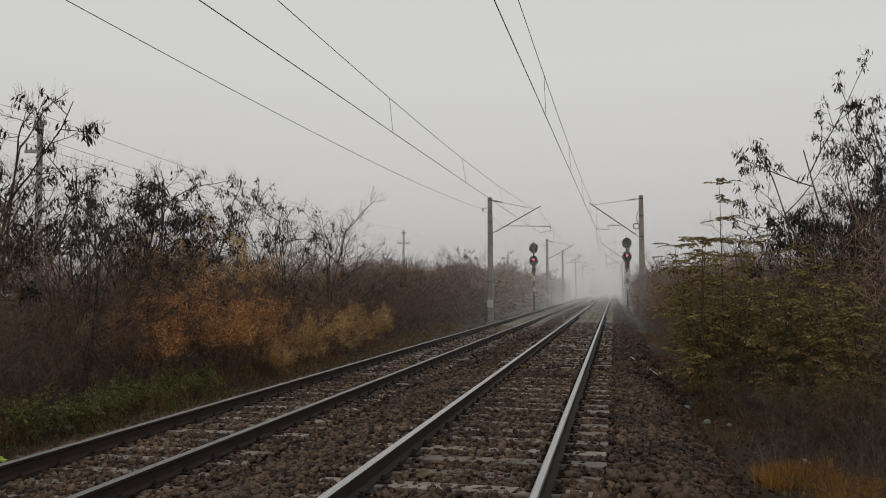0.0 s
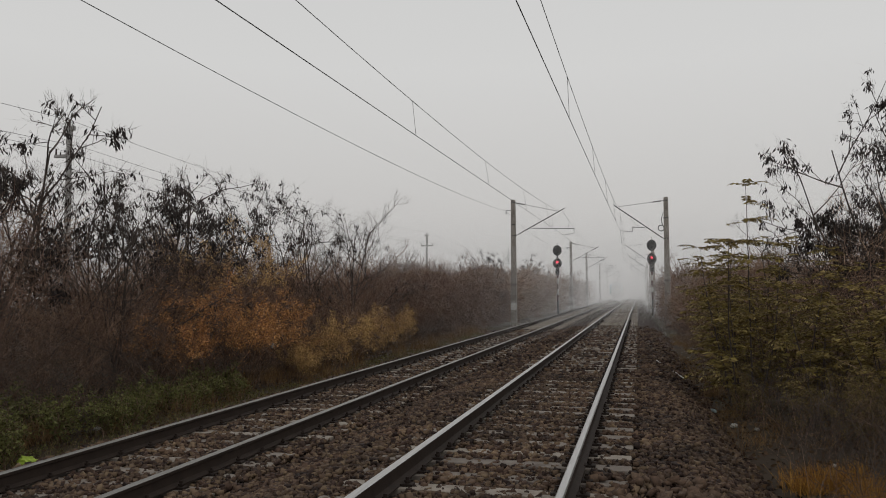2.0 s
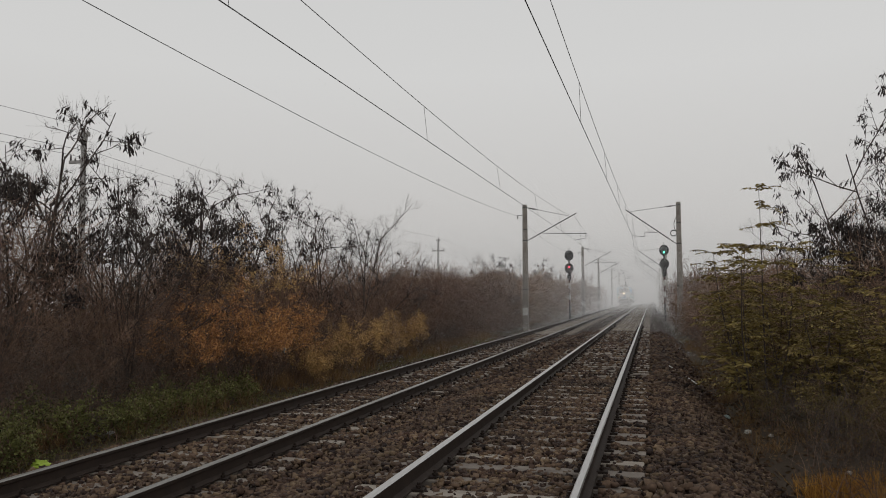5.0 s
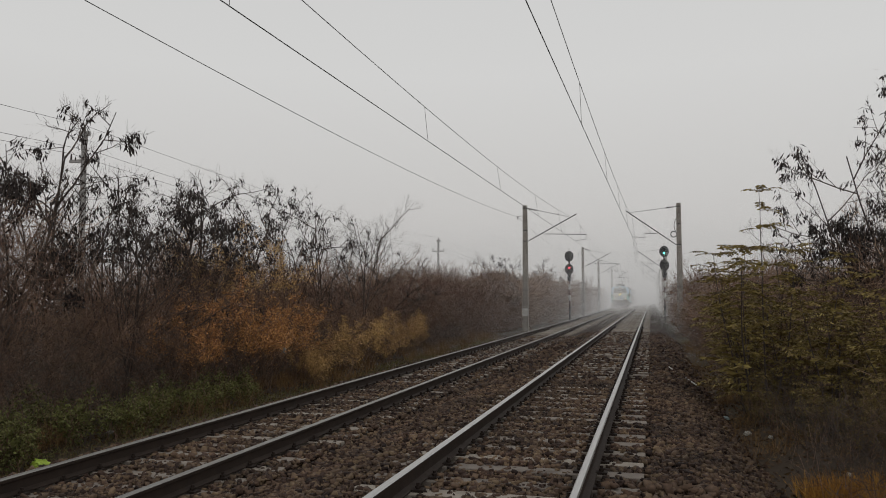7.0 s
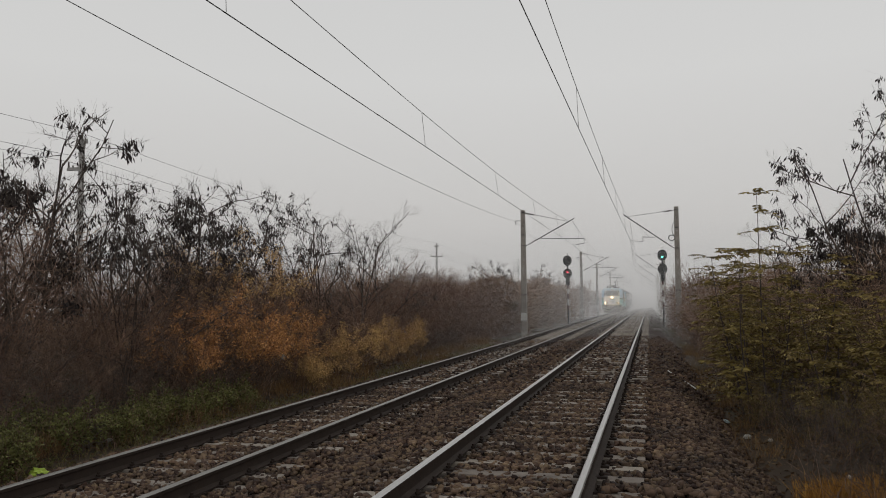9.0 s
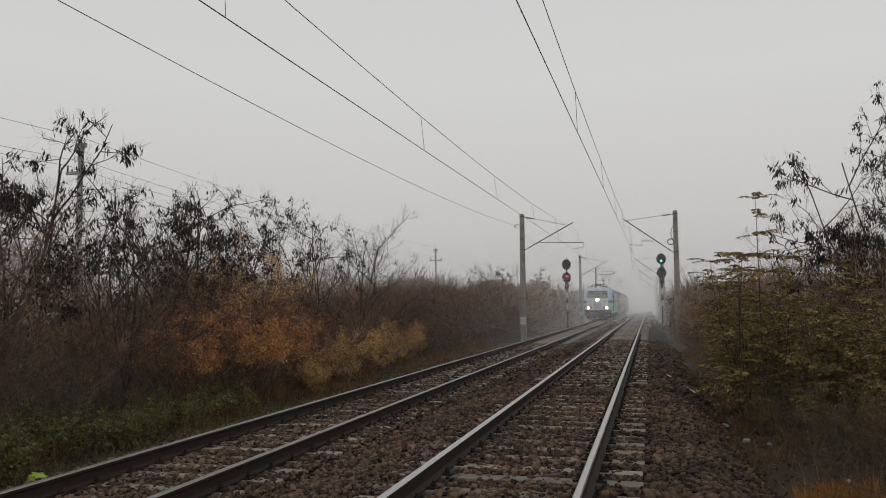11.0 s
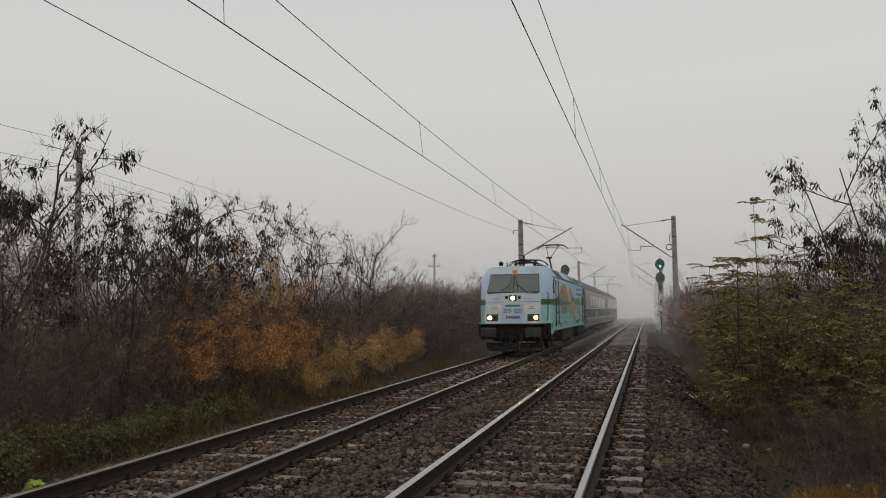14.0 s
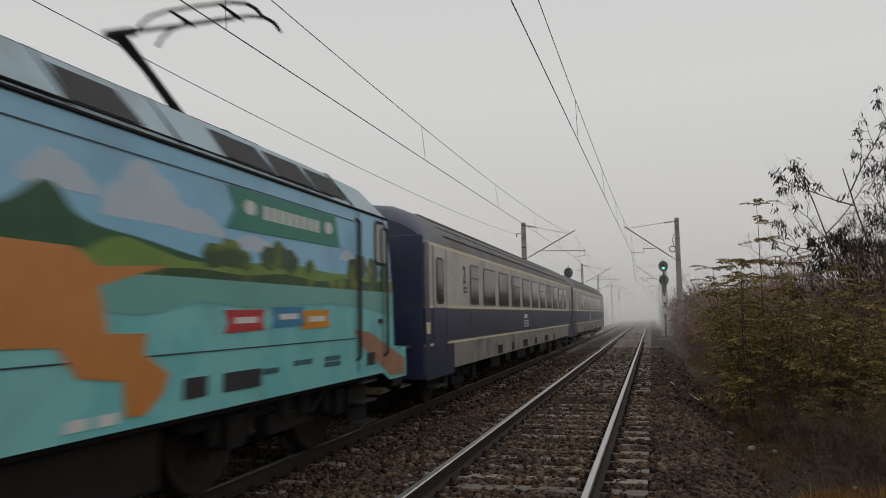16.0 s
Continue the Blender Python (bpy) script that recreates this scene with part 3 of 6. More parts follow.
def plant(name, label, category, group, meshes):
    ob = thing(name, Matrix(), label, category, group)
    for n, me in meshes:
        link(n, me, ob)
    return ob


TREE_TOP = {}


def tree_hanging(seed, h, spread=0.62, clusters=0.27, stems=5, bend=0.16, label="small bare tree with withered dark leaves hanging in clusters"):
    """A small many-stemmed tree; withered leaves hang in bunches from a share of its twigs."""
    segs, tips = grow(seed, stems, h, spread, 5, (6, 4, 3, 2), 0.47, bend, 0.14, 0.036, 0.35, 50, 0.20)
    g = np.random.default_rng(seed)
    up = tips[(tips[:, 6] >= 2) & (tips[:, 2] > h * 0.38)]
    core = up[g.random(len(up)) < clusters * (0.35 + 0.65 * (np.sin(up[:, 0] * 2.1 + seed) * np.sin(up[:, 2] * 1.9) > -0.1))]
    k = np.repeat(np.arange(len(core)), g.integers(4, 12, len(core)))
    P = core[k, :3] + g.normal(0, 0.045, (len(k), 3)) - core[k, 3:6] * (core[k, 7] * g.uniform(0, 0.45, len(k)))[:, None]
    D = core[k, 3:6] * 0.25 + g.normal(0, 0.30, (len(k), 3)) + np.array([0, 0, -1.0])
    leaf = leaves_mesh("foliage", P, D, g.uniform(0.07, 0.14, len(P)), g.uniform(0.020, 0.038, len(P)), M_DRYLEAF, seed, 0.4)
    twig = sprays("twigs", tips[tips[:, 6] >= 2], 1700, g, 0.24, 0.0045, M_BARK, seed + 1)
    ob = plant("tree", label, "tree", "trees beside the line", [("branchwork", stems_mesh("branchwork", segs, M_BARK, 0.0032)), ("twigwork", twig), ("foliage", leaf)])
    TREE_TOP[ob.name] = float(np.percentile(tips[:, 2], 99))
    return ob


def shrub_bare(seed, h, stems=6):
    segs, tips = grow(seed, stems, h, 0.85, 4, (5, 4, 2), 0.52, 0.18, 0.25, 0.018, 0.28, 38, 0.06)
    g = np.random.default_rng(seed)
    P, D = around(tips, 800, g, 0.06)
    leaf = leaves_mesh("foliage", P, D + g.normal(0, 0.7, D.shape) - np.array([0, 0, 0.4]), 0.055, 0.024, M_BROWNLEAF, seed)
    twig = sprays("twigs", tips, 1600, g, 0.34, 0.0065, M_TWIG, seed + 1)
    return plant("shrub", "leafless brown thicket shrub with dense fine twigs", "shrub", "thicket shrubs", [("branchwork", stems_mesh("branchwork", segs, M_TWIG, 0.0036)), ("twigwork", twig), ("foliage", leaf)])


def shrub_rust(seed, h, material, name, label, count=5000, bare=0.22, spread=0.6):
    segs, tips = grow(seed, 8, h, spread, 4, (6, 4, 2), 0.5, 0.18, 0.2, 0.014, 0.5, 42, 0.25)
    g = np.random.default_rng(seed)
    P, D = around(tips, count, g, 0.05, tips[:, 2] > h * bare)
    leaf = leaves_mesh("foliage", P, D * 0.6 + g.normal(0, 0.5, D.shape) - np.array([0, 0, 0.35]), g.uniform(0.04, 0.11, len(P)), g.uniform(0.010, 0.026, len(P)), material, seed)
    return plant(name, label, "shrub", "coloured autumn shrubs", [("branchwork", stems_mesh("branchwork", segs, M_TWIG, 0.003)), ("foliage", leaf)])


def shrub_leafy(seed, h, material, name, label, count=3200, kids=(6, 4, 2), leafsize=1.0):
    segs, tips = grow(seed, 7, h, 0.75, 4, kids, 0.5, 0.2, 0.12, 0.016, 0.45, 48, 0.15)
    g = np.random.default_rng(seed)
    P, D = around(tips, count, g, 0.05)
    leaf = leaves_mesh("foliage", P, D + g.normal(0, 0.8, D.shape), leafsize * g.uniform(0.035, 0.07, len(P)), leafsize * g.uniform(0.02, 0.04, len(P)), material, seed)
    return plant(name, label, "shrub", "leafy shrubs", [("branchwork", stems_mesh("branchwork", segs, M_TWIG, 0.003)), ("foliage", leaf)])


def sapling(seed, h, stems=4):
    """A slender sapling whose long compound leaves carry rows of leaflets."""
    g = np.random.default_rng(seed)
    segs, P, D, L = [], [], [], []
    for s in range(stems):
        a = g.uniform(0, math.tau)
        p = np.array([math.cos(a), math.sin(a), 0]) * 0.18
        d = np.array([math.cos(a) * 0.22, math.sin(a) * 0.22, 1.0])
        hh = h * (1.0 if s == 0 else g.uniform(0.70, 0.93))
        if s == 0:
            d = np.array([0.02, 0.0, 1.0])
        n = 12
        for i in range(n):
            d = d + g.normal(0, 0.035, 3)
            d = d / np.linalg.norm(d)
            q = p + d * hh / n
            segs.append((*p, *q, 0.016 * (1 - i / n) + 0.004, 0.016 * (1 - (i + 1) / n) + 0.004))
            p = q
            if i < 1:
                continue
            for k in range((3 if i < 6 else 4) if i < n - 1 else 6):
                b = g.uniform(0, math.tau)
                e = np.array([math.cos(b), math.sin(b), g.uniform(0.1, 0.6)])
                e = e / np.linalg.norm(e)
                ln = g.uniform(0.32, 0.62) * (1.15 - 0.45 * i / n)
                c, m = p.copy(), 11
                for j in range(m):
                    e2 = e + np.array([0, 0, -0.055 * j])
                    e2 = e2 / np.linalg.norm(e2)
                    c2 = c + e2 * ln / m
                    segs.append((*c, *c2, 0.0028, 0.0022))
                    sd = np.cross(e2, [0, 0, 1.0])
                    sd = sd / (np.linalg.norm(sd) + 1e-9)
                    if j > 1:
                        for sg in (-1, 1):
                            P.append(c2)
                            D.append(sd * sg + e2 * 0.35 + np.array([0, 0, -0.30]) + g.normal(0, 0.12, 3))
                            L.append(ln * 0.22 * g.uniform(0.8, 1.1))
                    c = c2
    P, D, L = np.array(P), np.array(D), np.array(L)
    return plant("sapling", "slender sapling with yellowing green compound leaves beside the ballast", "sapling", "saplings", [("branchwork", stems_mesh("branchwork", np.array(segs), M_BARK)), ("foliage", leaves_mesh("foliage", P, D, L, L * 0.34, M_PINNATE, seed))])


def blades(n, x0, x1, y0, y1, h, material, seed, label, name="grass", lean=0.5, width=0.006, clump=0.0):
    g = np.random.default_rng(seed)
    x, y = g.uniform(x0, x1, n), g.uniform(y0, y1, n)
    if clump:
        k = max(3, int((x1 - x0) * (y1 - y0) * clump))
        cx, cy = g.uniform(x0, x1, k), g.uniform(y0, y1, k)
        c = g.integers(0, k, n)
        x, y = cx[c] + g.normal(0, 0.11, n), cy[c] + g.normal(0, 0.11, n)
    z = np.maximum(ground_z(x, y), np.where((x > -8.2) & (x < 2.0), bed_z(x), -9)) - 0.03
    P = np.stack([x, y, z], -1)
    D = g.normal(0, lean, (n, 3))
    D[:, 2] = 1
    ln = h * g.uniform(0.45, 1.15, n)
    return tagged(link(name, leaves_mesh(name, P, D, ln, width * g.uniform(0.7, 1.5, n), material, seed, 0.35)), label, "grass", kind="stuff")


def scatter(models, spots, g, zoff=0.0, s0=0.8, s1=1.2):
    """Stand copies of the models at the spots (x, y, scale)."""
    used = set()
    for x, y, s in spots:
        k = int(g.integers(0, len(models)))
        sc = s * g.uniform(s0, s1)
        m = pose(x, y, float(max(ground_z(x, y), bed_z(x) if -8.2 < x < 2.0 else -9)) + zoff - 0.04, g.uniform(-4, 4), g.uniform(-4, 4), g.uniform(0, 360)) @ Matrix.Scale(sc, 4)
        if k in used:
            ob = copy_thing(models[k], m)
            ob.scale = (sc, sc, sc)
        else:
            used.add(k)
            models[k].matrix_basis = m


def stand(ob, x, y, s=1.0, turn=0.0, first=False):
    m = pose(x, y, float(max(ground_z(x, y), bed_z(x) if -8.2 < x < 2.0 else -9)) - 0.04, 0, 0, turn) @ Matrix.Scale(s, 4)
    if first:
        ob.matrix_basis = m
        return ob
    c = copy_thing(ob, m)
    c.scale = (s, s, s)
    return c


vg = np.random.default_rng(21)
TREES = [tree_hanging(3, 4.6), tree_hanging(8, 4.4), tree_hanging(14, 4.8), tree_hanging(19, 4.6, 0.32),
         tree_hanging(23, 4.6, 0.55, 0.03, 5, 0.16, "leafless small tree with fine upright twigs above the hedge"),
         tree_hanging(29, 4.6, 0.42, 0.50, 9, 0.10, "slender tree with many small withered leaves behind the saplings")]
BARE = [shrub_bare(31, 2.6), shrub_bare(32, 2.4), shrub_bare(33, 2.8), shrub_bare(34, 2.2)]
RUST = [shrub_rust(41, 2.6, M_RUST, "rust_shrub", "shrub with feathery rust-brown autumn foliage on bare stems", 5200, 0.50, 0.9), shrub_rust(42, 2.4, M_RUST, "rust_shrub", "shrub with feathery rust-brown autumn foliage on bare stems", 4600, 0.50, 0.9)]
TALL_GOLD = shrub_rust(47, 4.5, M_GOLD, "golden_shrub", "tall slender shrub with golden feathery foliage at its top", 5200, 0.60, 0.26)
GOLD = [shrub_rust(45, 1.6, M_GOLD, "plume_weed", "tall weeds with dry golden plumes at the hedge's foot"), shrub_rust(46, 1.5, M_GOLD, "plume_weed", "tall weeds with dry golden plumes at the hedge's foot")]
BRAMBLE = [shrub_leafy(51, 0.9, M_BRAMBLE, "bramble", "low dark green bramble beside the track", 1100, (4, 3, 2), 1.3)]
OLIVE = [shrub_leafy(55, 2.6, M_MOSSY, "olive_shrub", "shrub with small olive-brown leaves beside the ballast"), shrub_leafy(56, 2.3, M_MOSSY, "olive_shrub", "shrub with small olive-brown leaves beside the ballast")]
SAPL = [sapling(61, 3.6, 5), sapling(62, 2.9, 6)]

def thicket(n, x0, x1, y0, y1, top, length, width, material, seed, label, rise=0.6):
    """Criss-cross fine twigs that fill the inside of a hedge."""
    g = np.random.default_rng(seed)
    x, y = g.uniform(x0, x1, n), y0 + (y1 - y0) * g.random(n) ** 1.3
    hump = 0.72 + 0.28 * np.sin(y * 0.55 + 2.0 * np.sin(y * 0.21 + x * 0.3)) * np.sin(x * 0.8 + y * 0.13)
    z = ground_z(x, y) + (top + 0.9 * (x < 0) * smooth(26, 18, y)) * hump * g.random(n) ** 0.85
    D = g.normal(0, 0.7, (n, 3)) + np.array([0, 0, rise])
    s = 1 + 0.6 * smooth(20, 60, y)
    return tagged(link("thicket_twigs", leaves_mesh("thicket_twigs", np.stack([x, y, z], -1), D, length * s * g.uniform(0.5, 1.5, n), width * s, material, seed, 0.15)), label, "twigs", kind="stuff")


def litter(n, x0, x1, y0, y1, seed, label):
    """Fallen leaves that lie flat on the ground."""
    g = np.random.default_rng(seed)
    x, y = g.uniform(x0, x1, n), g.uniform(y0, y1, n)
    z = np.maximum(ground_z(x, y), np.where((x > -8.2) & (x < 2.0), bed_z(x), -9)) + 0.02
    D = g.normal(0, 1, (n, 3)) * np.array([1, 1, 0.25])
    return tagged(link("fallen_leaves", leaves_mesh("fallen_leaves", np.stack([x, y, z], -1), D, g.uniform(0.05, 0.11, n), g.uniform(0.03, 0.06, n), M_FALLEN, seed, 0.3)), label, "fallen leaves", kind="stuff")


# left side: thicket in rows, trees, coloured shrubs in front
spots = []
for x, step, s in ((-10.9, 2.4, 0.85), (-12.6, 2.6, 1.2), (-14.8, 4.0, 1.4)):
    y = 4.0
    while y < 64:
        spots.append((x + vg.uniform(-0.5, 0.5), y + vg.uniform(-0.5, 0.5), s * (1.0 + 0.25 * smooth(38, 58, y))))
        y += step * (1 + y / 50)
for y in np.arange(66, 150, 11.0):
    spots.append((-11.0 + vg.uniform(-1, 1), y, 1.7))
scatter(BARE, spots, vg)
def trees(rows):
    """Rows of model, x, y, height of the top, turn."""
    seen = set()
    for i, x, y, top, turn in rows:
        s = (top - float(ground_z(x, y))) / TREE_TOP[TREES[i].name]
        stand(TREES[i], x, y, s, turn, first=i not in seen)
        seen.add(i)


trees(((0, -12.6, 11.5, 5.5, 0), (2, -13.4, 13.4, 5.5, 30), (2, -12.8, 16.4, 5.1, 90), (3, -13.2, 18.8, 5.1, 150), (1, -12.8, 20.6, 4.7, 200), (0, -12.6, 25.4, 5.7, 160),
       (2, -13.0, 23.8, 5.5, 300), (1, -15.0, 14.2, 4.9, 220), (4, -12.0, 31.2, 5.3, 60), (4, -12.2, 28.4, 5.4, 10), (4, -11.6, 14.8, 4.2, 120),
       (0, -12.2, 67.0, 5.3, 90), (2, -12.2, 89.0, 5.9, 140), (4, -11.6, 58.0, 4.6, 30),
       (5, 5.4, 18.6, 6.1, 60), (5, 6.2, 20.0, 5.6, 190), (5, 5.6, 16.2, 4.6, 300), (4, 5.2, 22.0, 4.3, 200), (4, 4.6, 27.0, 3.7, 200)))
for k, (i, x, y, s) in enumerate(((0, -10.1, 15.8, 0.92), (1, -10.2, 17.2, 1.0), (0, -10.2, 18.6, 0.98), (1, -10.0, 19.8, 0.85))):
    stand(RUST[i], x, y, s, 70 * k, first=k < 2)
for k, (i, x, y, s) in enumerate(((0, -9.7, 22.6, 1.0), (1, -9.9, 24.6, 1.05), (0, -10.1, 28.6, 1.15), (1, -9.5, 20.4, 0.70), (1, -10.3, 32.0, 1.1), (0, -9.6, 26.4, 0.8))):
    stand(GOLD[i], x, y, s, 70 * k, first=k < 2)
stand(TALL_GOLD, -10.7, 19.9, 1.0, 30, first=True)
scatter(BRAMBLE, [(-9.4 + vg.uniform(-0.8, 0.8), y, 0.75) for y in np.arange(7, 17, 0.36)], vg)
thicket(36000, -24.0, -15.0, 4, 60, 4.7, 0.8, 0.020, M_TWIG, 90, "dense brown twigs deeper in the thicket", 0.3)
thicket(90000, -15.5, -10.0, 3, 62, 3.4, 0.65, 0.0075, M_TWIG, 91, "dense criss-cross brown twigs inside the thicket", 0.2)
thicket(60000, -15.0, -10.2, 34, 66, 4.2, 0.6, 0.013, M_TWIG, 98, "dense criss-cross brown twigs of the hedge", 0.2)
thicket(80000, -16.0, -9.8, 60, 175, 4.6, 0.8, 0.030, M_TWIG, 92, "dense brown twigs of the far hedge", 0.25)
thicket(22000, -11.4, -9.6, 4, 40, 1.3, 0.5, 0.006, M_BARK, 95, "dark undergrowth at the hedge's foot", 0.15)

# right side
spots = []
for x, step, s in ((4.6, 2.6, 0.85), (6.0, 3.0, 1.2), (7.8, 4.4, 1.45)):
    y = 7.0
    while y < 60:
        spots.append((x + vg.uniform(-0.5, 0.5) - 1.3 * smooth(18, 40, y), y + vg.uniform(-0.4, 0.4), s))
        y += step * (1 + y / 50)
for y in np.arange(62, 150, 11.0):
    spots.append((4.2 + vg.uniform(-1, 1), y, 1.5))
scatter([copy_thing(b, Matrix()) for b in BARE], spots, vg)
for k, (i, x, y, s) in enumerate(((0, 1.80, 14.6, 1.16), (1, 2.75, 13.4, 1.0), (1, 2.1, 16.6, 1.1), (1, 3.6, 12.4, 0.9), (1, 2.0, 19.5, 0.9), (0, 3.3, 14.8, 0.74), (0, 2.5, 15.6, 0.85))):
    stand(SAPL[i], x, y, s, 185 + 80 * k, first=k < 2)
for k, (i, x, y, s) in enumerate(((0, 2.9, 18.5, 0.80), (1, 3.9, 15.2, 0.85), (0, 2.7, 22.5, 0.9), (1, 4.5, 12.8, 0.75), (0, 4.8, 10.5, 0.75), (1, 2.6, 27.0, 0.8), (0, 2.7, 33.0, 0.9), (1, 2.3, 12.4, 0.42), (0, 3.1, 10.9, 0.45), (1, 1.9, 13.9, 0.36), (0, 2.7, 11.6, 0.38), (1, 3.7, 9.8, 0.50))):
    stand(OLIVE[i], x, y, s, 60 * k, first=k < 2)
thicket(26000, 8.0, 20.0, 6, 60, 4.4, 0.8, 0.020, M_TWIG, 97, "dense brown twigs deeper in the thicket", 0.3)
thicket(46000, 3.2, 9.5, 5, 60, 3.9, 0.6, 0.0075, M_TWIG, 93, "dense criss-cross brown twigs behind the saplings", 0.25)
thicket(16000, 1.7, 4.5, 7, 60, 1.2, 0.45, 0.006, M_BARK, 96, "thin dry twigs at the edge of the ballast", 0.5)
thicket(44000, 1.95, 5.0, 22, 70, 2.5, 0.6, 0.011, M_TWIG, 99, "dense brown twigs of the hedge beside the signal", 0.3)
thicket(46000, 2.3, 9.5, 55, 175, 4.0, 0.8, 0.030, M_TWIG, 94, "dense brown twigs of the far hedge", 0.25)
blades(20000, -9.2, -6.95, 6, 42, 0.17, M_GRASS, 71, "short green grass strip beside the ballast", width=0.008)
blades(8000, -10.4, -8.6, 8, 45, 0.55, M_STRAW, 72, "dry straw-coloured grass at the hedge's foot", clump=2.5, lean=0.3)
blades(2600, -12.5, -9.4, 5, 60, 1.3, M_TWIG, 75, "tall thin dry stalks in the thicket", "dry_stalks", 0.45, 0.006)
blades(16000, 1.75, 3.6, 6.2, 9.8, 0.36, M_ORANGE, 73, "orange dry grass tufts", clump=5.0, lean=0.4, width=0.005)
blades(15000, 1.3, 4.2, 5, 40, 0.36, M_STRAW, 74, "thin dry stalks beside the ballast", width=0.004, clump=2.0)
blades(3000, 1.7, 6.0, 6, 45, 0.9, M_TWIG, 76, "tall thin dry stalks under the shrubs", "dry_stalks", 0.35, 0.005)
litter(9000, 1.0, 6.0, 4, 26, 81, "brown fallen leaves on the bank beside the ballast")
litter(5000, -11.5, -8.2, 5, 28, 82, "brown fallen leaves at the hedge's foot")


# small things lying about
M_BAG = mat("lime_plastic_bag", (0.42, 0.55, 0.08), (0.33, 0.45, 0.06), 0.4, 0, 6, 30, 0.4)
M_PAPER = mat("dirty_white_plastic", (0.46, 0.45, 0.40), (0.30, 0.29, 0.26), 0.5, 0, 6, 30, 0.4)
M_FOIL = mat("pale_blue_plastic", (0.38, 0.46, 0.46), (0.28, 0.34, 0.34), 0.4, 0, 6, 30, 0.4)


def scrap(name, label, at, size, material, seed):
    """A crumpled bag or scrap: a jagged, squashed ball."""
    g = np.random.default_rng(seed)
    bm = bmesh.new()
    bmesh.ops.create_icosphere(bm, subdivisions=3, radius=1.0)
    for v in bm.verts:
        k = 0.8 + 0.35 * noise.noise(v.co * 2.3 + Vector((seed, 0, 0))) + 0.18 * noise.noise(v.co * 6.0)
        v.co = Vector((v.co.x * k * size[0], v.co.y * k * size[1], v.co.z * k * size[2]))
    me = bpy.data.meshes.new(name)
    bm.to_mesh(me)
    bm.free()
    me.materials.append(material)
    ob = link(name, me)
    ob.matrix_basis = pose(*at, 0, 0, g.uniform(0, 360))
    return tagged(ob, label, "litter", "litter beside the line")


def rest_z(x, y):
    return float(max(ground_z(x, y), bed_z(x) if -8.2 < x < 2.0 else -9))


for name, label, x, y, dz, size, m, seed in (
        ("plastic_bag", "crumpled lime green plastic bag lying in the grass", -8.5, 9.2, 0.10, (0.16, 0.12, 0.10), M_BAG, 1),
        ("plastic_scrap", "white plastic scrap caught in a shrub", -9.75, 19.2, 1.02, (0.07, 0.05, 0.09), M_PAPER, 2),
        ("plastic_scrap", "small white plastic scrap in the bramble", -9.0, 11.3, 0.12, (0.07, 0.05, 0.04), M_PAPER, 3),
        ("plastic_scrap", "small white plastic scrap in the bramble", -9.1, 12.4, 0.12, (0.06, 0.04, 0.04), M_PAPER, 4),
        ("plastic_scrap", "pale blue plastic scrap under the sapling", 1.28, 14.9, 0.05, (0.12, 0.07, 0.04), M_FOIL, 5),
        ("plastic_scrap", "white plastic scrap under the sapling", 1.45, 13.2, 0.05, (0.07, 0.05, 0.045), M_PAPER, 6),
        ("plastic_scrap", "white plastic scrap under the sapling", 1.75, 12.9, 0.04, (0.05, 0.04, 0.03), M_PAPER, 7),
        ("plastic_scrap", "white plastic scrap in the dry grass", 2.35, 10.7, 0.06, (0.045, 0.035, 0.03), M_PAPER, 8)):
    scrap(name, label, (x, y, rest_z(x, y) + dz), size, m, seed)
bm = bmesh.new()
rod(bm, (0.38, 19.2, -0.16), (0.95, 17.6, -0.42), 0.012, 0.016, 6)
me = bpy.data.meshes.new("stick")
bm.to_mesh(me)
bm.free()
me.materials.append(M_WHITE)
tagged(link("stick", me), "thin pale bare stick lying on the ballast slope", "stick")
post = thing("marker_post", pose(-7.35, 43.0, rest_z(-7.35, 43.0) - 0.05), "short white concrete marker post beside the ballast", "marker post")
bm = bmesh.new()
box(bm, -0.17, 0.17, -0.07, 0.07, 0.0, 0.34, 0.03)
part("stone", bm, M_WHITE, post)
bm = bmesh.new()
box(bm, -0.19, 0.19, -0.09, 0.09, -0.05, 0.06, 0.02)
part("foot", bm, M_CONCRETE, post)

# ---- the train ----
def strip_mesh(name, rows, material, parent, label="", close=False, smooth_it=False):
    """Quads between rows of points."""
    n = len(rows[0])
    verts = [v for r in rows for v in r]
    faces = [(j * n + k, j * n + k + 1, (j + 1) * n + k + 1, (j + 1) * n + k) for j in range(len(rows) - 1) for k in range(n - 1)]
    if close:
        faces += [(j * n + n - 1, j * n, (j + 1) * n, (j + 1) * n + n - 1) for j in range(len(rows) - 1)]
    return link(name, mesh_of(name, verts, faces, material, smooth_it), parent, label)


def film(name, outline, material, parent, x, label=""):
    """A thin painted film on a side wall: an outline of (y, z) with a little thickness."""
    n = len(outline)
    verts = [(x, y, z) for y, z in outline] + [(x - 0.002, y, z) for y, z in outline]
    faces = [tuple(range(n)), tuple(range(2 * n - 1, n - 1, -1))] + [(k, n + k, n + (k + 1) % n, (k + 1) % n) for k in range(n)]
    return link(name, mesh_of(name, verts, faces, material), parent, label)


